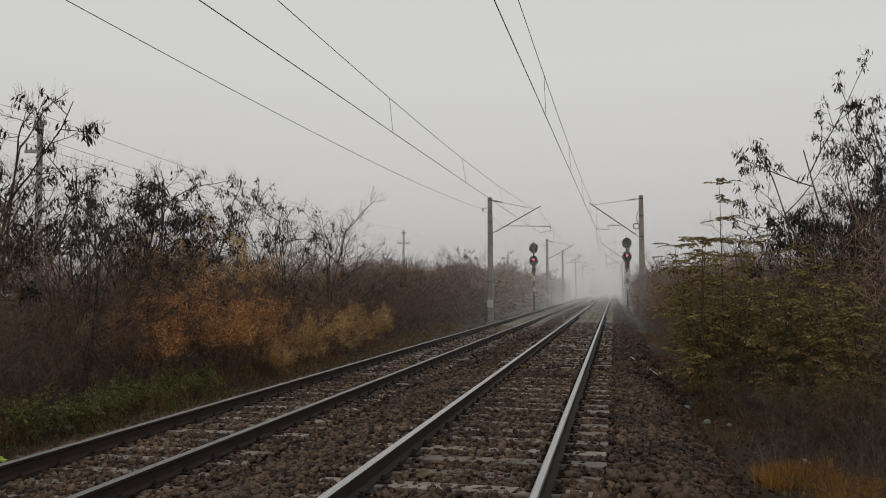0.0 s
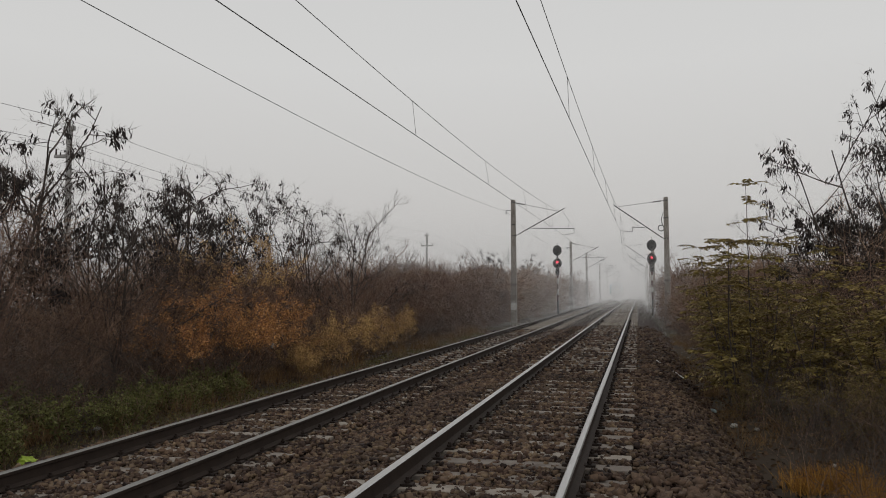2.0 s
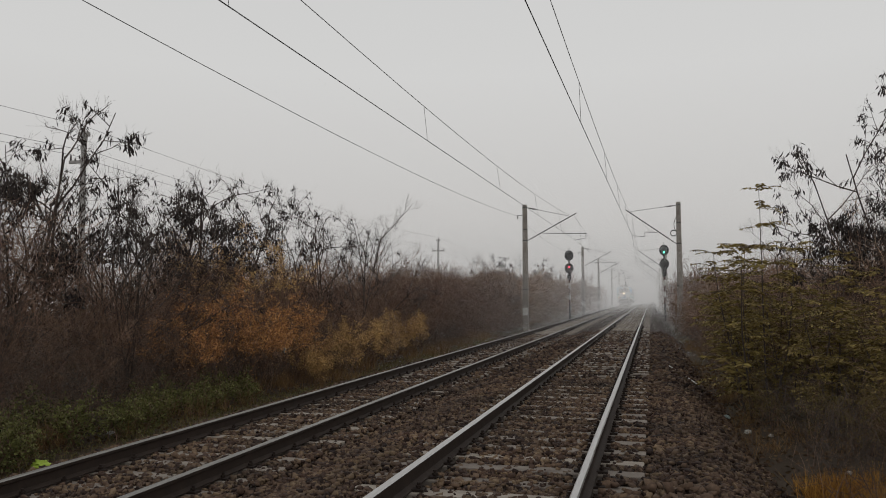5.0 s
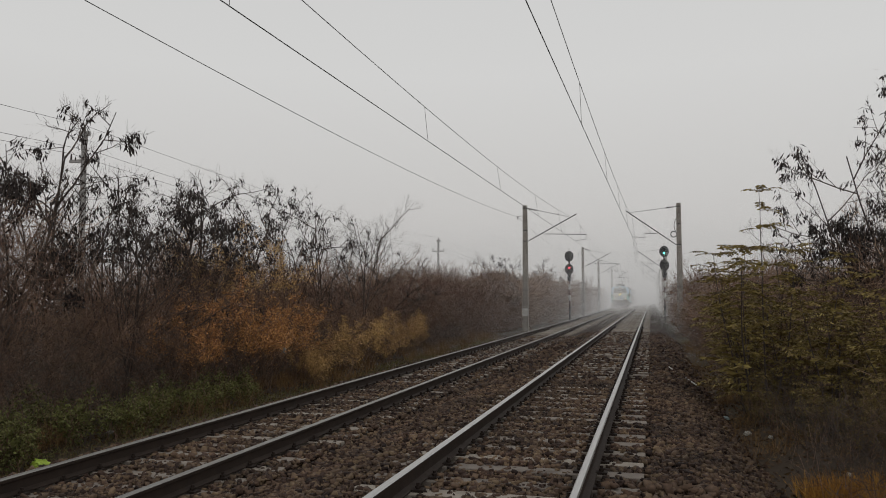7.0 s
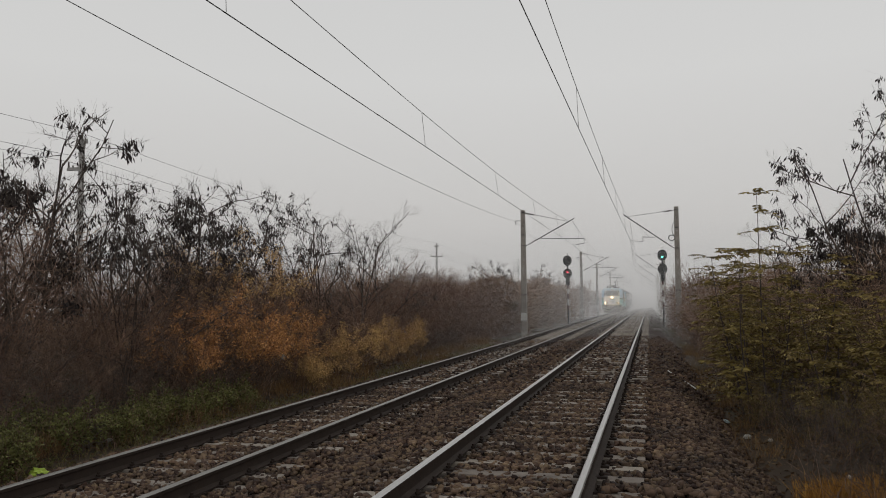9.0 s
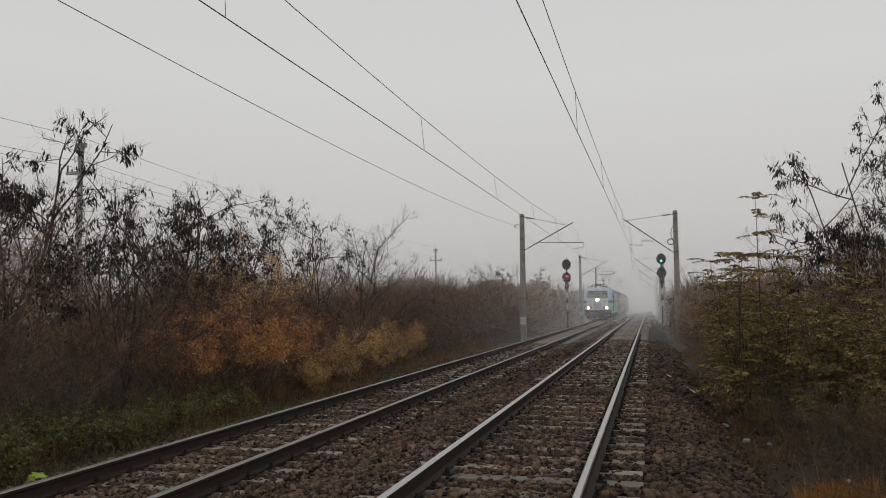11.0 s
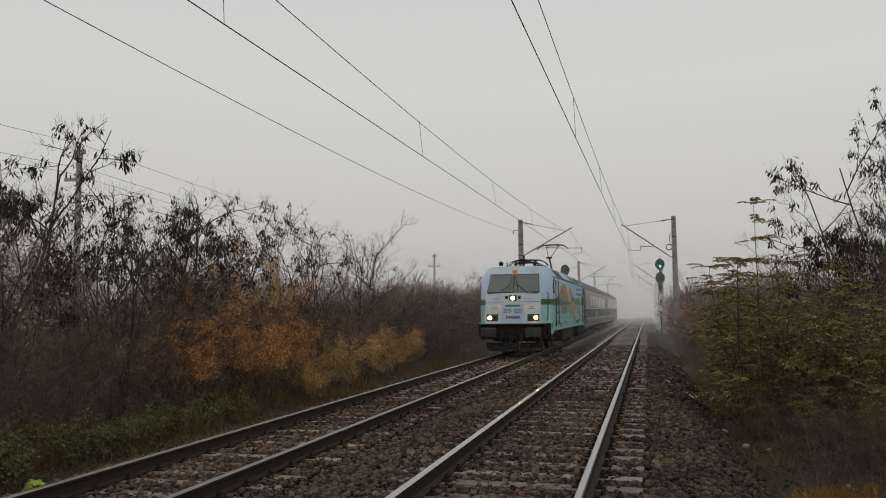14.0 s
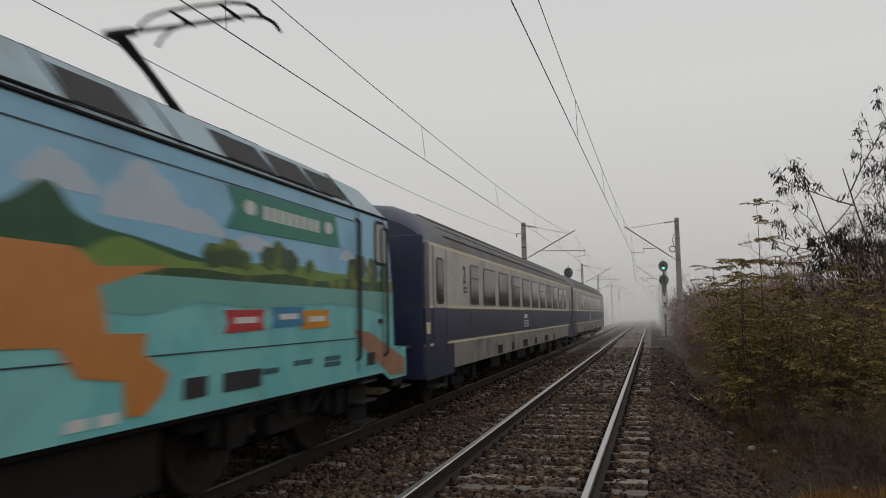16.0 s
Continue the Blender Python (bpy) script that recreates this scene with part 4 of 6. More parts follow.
def curve_pts(pts, n=6):
    """A smooth open line through points (y, z)."""
    out = []
    for i in range(len(pts) - 1):
        p0, p1, p2, p3 = pts[max(i - 1, 0)], pts[i], pts[i + 1], pts[min(i + 2, len(pts) - 1)]
        for k in range(n):
            u = k / n
            out.append(tuple(0.5 * (2 * b + (c - a) * u + (2 * a - 5 * b + 4 * c - d) * u * u + (3 * b - a - 3 * c + d) * u ** 3) for a, b, c, d in zip(p0, p1, p2, p3)))
    return out + [pts[-1]]


def bx(name, material, parent, x0, x1, y0, y1, z0, z1, bevel=0.0, label=""):
    bm = bmesh.new()
    box(bm, x0, x1, y0, y1, z0, z1, bevel)
    return part(name, bm, material, parent, label)


def livery(name):
    """Pale blue paint above, mint green below the waist, with soft cloud shapes and dirt; the front's sheen and haze
    are painted in as a paler tone.
    """
    m = mat(name, (0.40, 0.60, 0.79), (0.52, 0.69, 0.82), 0.38, 0, 0.9, 30, spec=0.5)
    n, l = m.node_tree.nodes, m.node_tree.links
    bs = n["Principled BSDF"]
    under = bs.inputs["Base Color"].links[0].from_socket
    tc = n.new("ShaderNodeTexCoord")
    sp = n.new("ShaderNodeSeparateXYZ")
    l.new(tc.outputs["Object"], sp.inputs[0])

    def layer(value, lo, hi, colour, base):
        r = n.new("ShaderNodeMapRange")
        r.inputs["From Min"].default_value, r.inputs["From Max"].default_value = lo, hi
        l.new(value, r.inputs["Value"])
        x = n.new("ShaderNodeMixRGB")
        l.new(r.outputs[0], x.inputs[0])
        l.new(base, x.inputs[1])
        x.inputs[2].default_value = (*colour, 1)
        return x.outputs[0]

    out = layer(sp.outputs["Z"], 1.985, 1.975, (0.32, 0.66, 0.61), under)
    ns = n.new("ShaderNodeTexNoise")
    ns.inputs["Scale"].default_value, ns.inputs["Detail"].default_value = 1.3, 2
    l.new(tc.outputs["Object"], ns.inputs["Vector"])
    cut = n.new("ShaderNodeMath")
    cut.operation = "MULTIPLY"
    l.new(ns.outputs[0], cut.inputs[0])
    gt = n.new("ShaderNodeMapRange")
    gt.inputs["From Min"].default_value, gt.inputs["From Max"].default_value = 1.9, 1.8
    l.new(sp.outputs["Z"], gt.inputs["Value"])
    l.new(gt.outputs[0], cut.inputs[1])
    out = layer(cut.outputs[0], 0.49, 0.50, (0.39, 0.71, 0.65), out)
    dirt = n.new("ShaderNodeTexNoise")
    dirt.inputs["Scale"].default_value, dirt.inputs["Detail"].default_value = 2.2, 9
    l.new(tc.outputs["Object"], dirt.inputs["Vector"])
    d = n.new("ShaderNodeMapRange")
    d.inputs["From Min"].default_value, d.inputs["From Max"].default_value, d.inputs["To Max"].default_value = 0.5, 0.8, 0.35
    l.new(dirt.outputs[0], d.inputs["Value"])
    x = n.new("ShaderNodeMixRGB")
    l.new(d.outputs[0], x.inputs[0])
    l.new(out, x.inputs[1])
    x.inputs[2].default_value = (0.23, 0.25, 0.24, 1)
    # sheen and haze painted in: colour stays pale in front, deepens rearwards
    sheen_fade = n.new("ShaderNodeMapRange")
    sheen_fade.inputs["From Min"].default_value, sheen_fade.inputs["From Max"].default_value = 3.5, 10.5
    l.new(sp.outputs["Y"], sheen_fade.inputs["Value"])
    mul = n.new("ShaderNodeMixRGB")
    mul.blend_type = "MULTIPLY"
    mul.inputs[2].default_value = (0.62, 0.90, 0.98, 1)
    l.new(sheen_fade.outputs[0], mul.inputs[0])
    l.new(x.outputs[0], mul.inputs[1])
    l.new(mul.outputs[0], bs.inputs["Base Color"])
    return m


M_LIVERY = livery("blue_and_mint_livery")
M_FACE = mat("pale_blue_front_paint", (0.68, 0.76, 0.80), (0.58, 0.68, 0.75), 0.40, 0, 1.2, 30, spec=0.5, stain=((0.25, 0.27, 0.27), 2.0, 0.35))
M_PANEL = mat("blue_number_panel", (0.50, 0.63, 0.78), (0.45, 0.58, 0.73), 0.4, 0, 1.5, 30, spec=0.5)
M_HILLA = mat("painted_light_green_hill", (0.24, 0.36, 0.05), (0.10, 0.22, 0.05), 0.4, 0, 1.3, 6, spec=0.5)
M_HILLB = mat("painted_dark_green_hill", (0.040, 0.150, 0.050), (0.014, 0.065, 0.030), 0.4, 0, 1.6, 7, spec=0.5)
M_TREES = mat("painted_tree_band", (0.040, 0.105, 0.025), (0.016, 0.045, 0.016), 0.4, 0, 2.5, 9, spec=0.5, stain=((0.36, 0.42, 0.03), 2.6, 0.95))
M_WATER = mat("painted_teal_water", (0.155, 0.40, 0.35), (0.20, 0.48, 0.43), 0.4, 0, 1.1, 5, spec=0.5)
M_CLOUD = mat("painted_cloud", (0.60, 0.68, 0.74), (0.46, 0.58, 0.69), 0.4, 0, 1.3, 6, spec=0.5)
M_TAN = mat("painted_orange_figure", (0.66, 0.27, 0.075), (0.56, 0.21, 0.055), 0.4, 0, 1.5, 6, spec=0.5)
M_RUSTBAR = mat("painted_brown_bars", (0.30, 0.10, 0.04), (0.22, 0.08, 0.035), 0.4, 0, 3, 12, spec=0.5)
M_YELLOWBAR = plain("painted_yellow_bars", (0.75, 0.36, 0.03))
M_REDBAR = plain("painted_red_bars", (0.58, 0.045, 0.055))
M_BLUEBAR = plain("painted_blue_ribbon", (0.06, 0.26, 0.46))
M_ORANGEBAR = plain("painted_orange_ribbon", (0.75, 0.30, 0.02))
M_TEALBAR = plain("painted_green_ribbon", (0.045, 0.27, 0.20))
M_BRICKS = mat("painted_brick_steps", (0.45, 0.26, 0.16), (0.34, 0.18, 0.11), 0.5, 0, 4, 14)
M_INK = plain("dark_lettering", (0.035, 0.045, 0.06))
M_WHITEINK = plain("white_lettering", (0.82, 0.82, 0.79))
M_UNDER = mat("sooty_underframe", (0.024, 0.021, 0.019), (0.013, 0.012, 0.011), 0.8, 0.2, 3, 30, 0.3, spec=0.3)
M_BUFFER = mat("greased_dark_steel", (0.075, 0.070, 0.068), (0.045, 0.042, 0.040), 0.55, 0.4, 4, 30)
M_WHEEL = mat("worn_wheel_steel", (0.060, 0.048, 0.040), (0.035, 0.029, 0.025), 0.6, 0.5, 4, 30)
M_RUBBER = mat("black_rubber", (0.018, 0.018, 0.018), (0.028, 0.027, 0.027), 0.7, 0, 6, 40)
# grey base colour holds the sky's reflection in the windscreen
M_GLASS = mat("sky_greyed_glass", (0.175, 0.185, 0.175), (0.130, 0.140, 0.132), 0.05, 0, 1, 6, spec=0.7)
M_LOUVRE = mat("dark_louvre_grille", (0.060, 0.058, 0.060), (0.038, 0.037, 0.038), 0.7, 0.2, 3, 90, 0.4)
M_ROOFBLUE = mat("pale_roof_paint", (0.44, 0.56, 0.62), (0.36, 0.48, 0.54), 0.5, 0, 1.4, 30, stain=((0.20, 0.20, 0.19), 1.6, 0.4))
M_HEADLIGHT = glow("warm_headlight", (1.0, 0.50, 0.10), 3.0)
M_CORE = glow("bright_filament", (1.0, 0.70, 0.27), 420.0)
M_TOPLIGHT = glow("warm_white_headlight", (1.0, 0.68, 0.25), 3.5)
M_LAMPBOX = mat("lamp_recess", (0.16, 0.10, 0.06), (0.10, 0.065, 0.045), 0.4, 0.3, 6, 40)
SX = 1.47      # half width of the locomotive's body


def wheelset(parent, y, r, gauge=0.7525):
    bm = bmesh.new()
    rod(bm, (-gauge - 0.05, 0, 0), (gauge + 0.05, 0, 0), 0.08, n=10)
    for s in (-1, 1):
        rod(bm, (s * (gauge - 0.065), 0, 0), (s * (gauge + 0.065), 0, 0), r, n=32)
        rod(bm, (s * (gauge - 0.10), 0, 0), (s * (gauge - 0.065), 0, 0), r + 0.03, n=32)
        rod(bm, (s * (gauge + 0.06), 0, 0), (s * (gauge + 0.08), 0, 0), r * 0.80, n=24)
        for k in range(6):
            a = k * math.tau / 6
            rod(bm, (s * (gauge + 0.07), r * 0.5 * math.cos(a), r * 0.5 * math.sin(a)), (s * (gauge + 0.09), r * 0.5 * math.cos(a), r * 0.5 * math.sin(a)), 0.05, n=6)
    w = part("wheelset", bm, M_WHEEL, parent)
    w.location = (0, y, 0)
    return w


def bogie(parent, y, base, r, dark):
    """A bogie: two side frames with axle boxes and springs, a bolster, and two wheelsets."""
    bm = bmesh.new()
    for s in (-1, 1):
        box(bm, s * 1.02 - 0.09, s * 1.02 + 0.09, -base / 2 - 0.75, base / 2 + 0.75, 0.05, 0.27, 0.03)
        for q in (-1, 1):
            box(bm, s * 1.10 - 0.12, s * 1.10 + 0.12, q * base / 2 - 0.17, q * base / 2 + 0.17, -0.17, 0.16, 0.03)
            for e in (-0.30, 0.30):
                rod(bm, (s * 1.10, q * base / 2 + e, -0.10), (s * 1.10, q * base / 2 + e, 0.20), 0.075, n=10)
        rod(bm, (s * 1.12, -0.25, 0.0), (s * 1.12, -0.25, 0.42), 0.12, n=12)
        rod(bm, (s * 1.12, 0.25, 0.0), (s * 1.12, 0.25, 0.42), 0.12, n=12)
        rod(bm, (s * 1.16, 0.45, -0.05), (s * 1.16, 0.95, 0.30), 0.045, n=8)
        box(bm, s * 1.05 - 0.1, s * 1.05 + 0.1, -0.55, 0.55, -0.18, 0.06, 0.04)
    box(bm, -1.0, 1.0, -0.3, 0.3, 0.05, 0.25, 0.03)
    b = part("bogie", bm, M_UNDER, parent, "dark sooty bogie")
    b.location = (0, y, r)
    return b, [wheelset(b, q * base / 2, r) for q in (-1, 1)]


def pantograph(parent, y, raised):
    base = bmesh.new()
    for s in (-1, 1):
        box(base, s * 0.42 - 0.03, s * 0.42 + 0.03, -0.75, 0.75, 0.18, 0.25, 0.01)
        for q in (-0.6, 0.6):
            rod(base, (s * 0.42, q, -0.05), (s * 0.42, q, 0.18), 0.06, n=10)
            for k in range(3):
                rod(base, (s * 0.42, q, 0.0 + k * 0.06), (s * 0.42, q, 0.02 + k * 0.06), 0.10, n=10)
    box(base, -0.45, 0.45, -0.1, 0.05, 0.19, 0.26, 0.01)
    b = part("pantograph_base", base, M_UNDER, parent)
    b.location = (0, y, 3.66)
    bm = bmesh.new()
    foot = Vector((0, 0.0, 0.25))
    knee = Vector((0, -1.35, 1.0)) if raised else Vector((0, -1.35, 0.26))
    head = Vector((0, 0.25, 1.80)) if raised else Vector((0, 0.35, 0.33))
    rod(bm, foot, knee, 0.055, 0.045, 8)
    rod(bm, foot + Vector((0, 0.25, -0.02)), knee + Vector((0, -0.12, -0.05)), 0.02, n=6)
    part("lower_arm", bm, M_UNDER, b)
    bm = bmesh.new()
    for s in (-1, 1):
        rod(bm, knee + Vector((s * 0.05, 0, 0)), head + Vector((s * 0.34, 0, -0.08)), 0.022, 0.018, 6)
    rod(bm, knee + Vector((-0.16, 0, 0)), knee + Vector((0.16, 0, 0)), 0.05, n=8)
    rod(bm, head + Vector((-0.36, 0, -0.08)), head + Vector((0.36, 0, -0.08)), 0.018, n=6)
    part("upper_arm", bm, M_UNDER, b)
    for dy in (-0.22, 0.22):
        c = [head + Vector((x, dy, z)) for x, z in ((-0.88, -0.22), (-0.80, -0.10), (-0.66, -0.01), (-0.45, 0.03), (0, 0.04), (0.45, 0.03), (0.66, -0.01), (0.80, -0.10), (0.88, -0.22))]
        rd("contact_strip", M_UNDER, b, c, 0.022, 6)
    bm = bmesh.new()
    for s in (-0.34, 0.34):
        rod(bm, head + Vector((s, -0.24, 0.0)), head + Vector((s, 0.24, 0.0)), 0.02, n=6)
        rod(bm, head + Vector((s, 0, -0.08)), head + Vector((s, 0, 0.02)), 0.02, n=6)
    part("head_frame", bm, M_UNDER, b)
    return b


def locomotive():
    t = thing("locomotive", pose(LX, 205, LZ), "electric locomotive in light blue and mint landscape livery", "locomotive")
    zs = (1.24, 2.08, 2.45, 3.25, 3.50)          # heights of the front's edges
    fy = (0.00, 0.12, 0.20, 0.71, 0.82)          # and how far each one lies back
    fx = (1.12, 1.11, 1.10, 1.02, 0.97)          # half widths there

    def end(sgn, y0):
        f = lambda y: y0 + sgn * y
        rows = [[(x, f(y), z) for x in (-w, -w / 2, 0, w / 2, w)] for z, y, w in zip(zs, fy, fx)]
        strip_mesh("front_panel", rows, M_FACE, t, "pale blue front panel")
        for s in (-1, 1):
            cz = (1.24, 2.08, 2.45, 3.12, 3.56)
            cy = (0.85, 0.92, 1.00, 1.12, 1.30)
            cx = (SX, SX, SX, SX, 1.09)
            strip_mesh("corner_panel", [[(s * a, f(b), z) for a, b, z in zip(fx, fy, zs)], [(s * a, f(b), z) for a, b, z in zip(cx, cy, cz)]], M_LIVERY, t, smooth_it=True)
            edge = lambda z: ((s * (np.interp(z, zs, fx) + 0.002), f(np.interp(z, zs, fy) - 0.004), z), (s * (np.interp(z, cz, cx) + 0.003), f(np.interp(z, cz, cy) - 0.003), z))
            lo, hi = edge(1.975), edge(2.20)
            strip_mesh("painted_corner_band", [[lo[0], lo[1]], [hi[0], hi[1]]], M_HILLB, t, "painted dark green band")
            # lower wing of the side beside the buffers
            film("skirt_wing", [(f(0.30), 0.80), (f(1.05), 0.80), (f(1.35), 0.92), (f(1.35), 1.24), (f(0.30), 1.24)], M_LIVERY, t, s * SX + (0.0 if s > 0 else 0.002))
            strip_mesh("wing_front", [[(s * 1.10, f(0.02), 1.245), (s * SX, f(0.30), 1.245)], [(s * SX, f(0.86), 1.245), (s * SX, f(0.86), 1.245)]], M_LIVERY, t)
        strip_mesh("cab_roof", [[(x, f(0.82), 3.50) for x in (-0.97, 0, 0.97)], [(x, f(1.30), 3.56 + (0.04 if x == 0 else 0)) for x in (-1.09, 0, 1.09)], [(x, f(3.0), 3.60 + (0.05 if x == 0 else 0)) for x in (-1.09, 0, 1.09)]], M_ROOFBLUE, t)
        return f

    LEN = 17.35
    f0 = end(1, 0.0)
    f1 = end(-1, LEN)
    for s in (-1, 1):
        rows = [[(s * SX, y, z) for z in (0.92, 1.24, 2.08, 2.45, 3.12)] for y in (1.35, 5, 9, 13, LEN - 1.35)]
        strip_mesh("side_wall", rows, M_LIVERY, t)
        for ya, yb in ((0.85, 1.35), (LEN - 1.35, LEN - 0.85)):
            b = yb if ya < 5 else ya
            k = 1 if ya < 5 else -1
            cz, cy = (1.24, 2.08, 2.45, 3.12), (0.85, 0.92, 1.00, 1.12)
            strip_mesh("cab_side", [[(s * SX, (c if k > 0 else LEN - c), z) for c, z in zip(cy, cz)], [(s * SX, b, z) for z in cz]], M_LIVERY, t)
        strip_mesh("roof_slope", [[(s * SX, 1.12, 3.12), (s * 1.09, 1.30, 3.56)], [(s * SX, 3.0, 3.12), (s * 1.09, 3.0, 3.60)], [(s * SX, LEN - 3.0, 3.12), (s * 1.09, LEN - 3.0, 3.60)], [(s * SX, LEN - 1.12, 3.12), (s * 1.09, LEN - 1.30, 3.56)]], M_ROOFBLUE, t)
    strip_mesh("roof", [[(-1.09, y, 3.60), (0, y, 3.65), (1.09, y, 3.60)] for y in (3.0, 8, LEN - 3.0)], M_ROOFBLUE, t)
    bx("underframe", M_UNDER, t, -1.40, 1.40, 0.35, LEN - 0.35, 0.86, 1.22, 0.02)
    # seams, gutters, louvres on the roof's slope
    for z, h in ((1.43, 0.012), (2.95, 0.010)):
        film("panel_seam", [(2.75, z), (14.95, z), (14.95, z + h), (2.75, z + h)], M_INK, t, SX + 0.009)
    rd("gutter", M_UNDER, t, [(SX + 0.012, 1.15, 3.125), (SX + 0.012, LEN - 1.15, 3.125)], 0.016, 6)
    rd("gutter", M_UNDER, t, [(SX - 0.03, 3.0, 3.19), (SX - 0.03, LEN - 3.0, 3.19)], 0.010, 6)
    for a, b in ((3.12, 4.50), (4.56, 5.70), (9.95, 10.75), (11.95, 12.95), (13.0, 13.95), (14.0, 14.9)):
        for s in (-1, 1):
            on = lambda y, u: (s * (SX - 0.38 * u + 0.012), y, 3.12 + 0.46 * u + 0.012)
            if b < LEN - 2.0:
                strip_mesh("louvre", [[on(a, 0.20), on(a + 0.05, 0.86)], [on(b, 0.20), on(b - 0.05, 0.86)]], M_LOUVRE, t, "dark air intake grille")
    for a, b in ((5.75, 8.6), (8.7, 9.9)):
        on = lambda y, u: (SX - 0.38 * u + 0.010, y, 3.12 + 0.46 * u + 0.010)
        strip_mesh("roof_hatch", [[on(a, 0.12), on(a, 0.98)], [on(b, 0.12), on(b, 0.98)]], M_ROOFBLUE, t)
    for y in (5.72, 8.65, 9.92, 11.2, 14.95):
        rd("roof_joint", M_UNDER, t, [(SX - 0.02, y, 3.16), (1.08, y, 3.61), (0, y, 3.665)], 0.010, 5)
    # painted landscape on the side that faces the second track
    X1, X2, X3, X4 = SX + 0.003, SX + 0.006, SX + 0.009, SX + 0.012
    # water's edge rises a little towards the rear
    shore = lambda y: 1.97 + 0.09 * min(max((y - 2.5) / 8.5, 0.0), 1.0)
    wave = curve_pts([(0.93, 1.93), (2.9, 1.92), (4.3, 1.89), (6.3, 1.72), (7.7, 1.63), (9.6, 1.80), (10.7, 1.75), (11.4, 1.86), (12.4, 1.81), (14.4, 1.87), (16.4, 1.70)])
    film("painted_water", wave + [(16.4, shore(16.4)), (11.0, shore(11)), (6.5, shore(6.5)), (2.5, shore(2.5)), (0.93, 1.975)], M_WATER, t, X1 + 0.0022, "painted teal water")
    film("painted_hill", [(0.93, shore(1))] + curve_pts([(0.93, 2.20), (2.9, 2.34), (3.4, 2.49), (4.0, 2.76), (4.4, 2.85), (5.5, 2.95), (6.3, 2.90), (7.0, 2.59), (7.5, 2.32), (8.0, 2.12)]) + [(8.2, shore(8)), (5.0, shore(5)), (2.5, shore(2.5))], M_HILLA, t, X1, "painted green hill")
    film("painted_mountain", [(7.6, shore(7.6))] + curve_pts([(7.6, 2.10), (8.6, 2.24), (9.3, 2.42), (9.68, 2.62), (9.95, 2.44), (10.2, 2.37), (10.65, 2.33), (11.3, 2.25), (12.2, 2.16)]) + [(12.4, shore(12.4))], M_HILLB, t, X1, "painted dark green mountain")
    film("painted_slope", [(9.9, shore(9.9))] + curve_pts([(9.95, 2.15), (10.38, 2.32), (10.85, 2.26), (11.3, 2.20), (12.2, 2.24), (13.2, 2.28), (14.2, 2.24), (15.2, 2.26), (16.4, 2.22)]) + [(16.4, shore(16.4))], M_HILLA, t, X1 + 0.0015, "painted light green slope")
    film("painted_meadow", [(0.93, 1.974)] + curve_pts([(0.93, 2.18), (1.75, 2.21), (2.6, 2.27), (3.6, 2.24), (4.6, 2.18), (6.0, 2.16), (7.4, 2.14)]) + [(7.6, shore(7.6)), (5.0, shore(5)), (2.5, shore(2.5))], M_HILLB, t, X1 + 0.0015, "painted dark green meadow")
    film("painted_tree_band", [(10.6, shore(10.6))] + curve_pts([(10.6, 2.10), (11.4, 2.14), (12.2, 2.12), (13.0, 2.17), (13.8, 2.13), (14.6, 2.19), (15.4, 2.18), (16.4, 2.22)]) + [(16.4, shore(16.4))], M_TREES, t, X2 - 0.001, "painted band of trees")
    for cy, cz, r in ((11.62, 2.27, 0.12), (11.90, 2.31, 0.14), (12.15, 2.26, 0.10), (12.62, 2.31, 0.12), (12.85, 2.36, 0.14), (13.12, 2.30, 0.13), (13.6, 2.27, 0.09), (14.9, 2.32, 0.15), (15.15, 2.38, 0.16), (15.6, 2.34, 0.17), (16.1, 2.33, 0.16)):
        film("painted_tree", [(cy + 1.35 * r * (1 + 0.12 * math.sin(5 * a + cy)) * math.cos(a), cz + r * (1 + 0.12 * math.sin(4 * a + 2 * cy)) * math.sin(a)) for a in (k * math.tau / 18 for k in range(18))], M_TREES, t, X2 + 0.0002 * (cy % 3), "painted dark tree")

    def cloud(cy, cz, w, h):
        """A cloud's outline: a flat foot and four lobes."""
        lobes = ((-0.62, 0.20, 0.36), (-0.18, 0.48, 0.50), (0.28, 0.36, 0.42), (0.70, 0.14, 0.30))
        top = [(u, max([b + math.sqrt(max(r * r - (u - a) ** 2, 0)) for a, b, r in lobes if abs(u - a) < r] or [0.0])) for u in np.linspace(-0.96, 0.98, 30)]
        return [(cy - w, cz)] + [(cy + w * u, cz + h * z) for u, z in top] + [(cy + w, cz)]

    for cy, cz, w, h in ((2.9, 2.42, 0.45, 0.16), (1.9, 2.38, 0.35, 0.14), (8.25, 2.40, 0.42, 0.22), (9.80, 2.58, 0.36, 0.26), (10.75, 2.46, 0.55, 0.48), (11.45, 2.44, 0.36, 0.22), (12.4, 2.36, 0.5, 0.16), (14.75, 2.42, 0.30, 0.14), (7.3, 2.62, 0.3, 0.16)):
        film("painted_cloud", cloud(cy, cz, w, h), M_CLOUD, t, SX + 0.0008 + 0.0004 * (cy % 5), "painted pale cloud")
    # the big orange figure, as a plain shape, and the lettering, as plain bars
    head = [(8.35 + 0.85 * math.cos(a), 2.62 + 0.27 * math.sin(a)) for a in (k * math.tau / 22 for k in range(22))]
    film("painted_figure", head, M_TAN, t, X3, "plain orange painted shape")
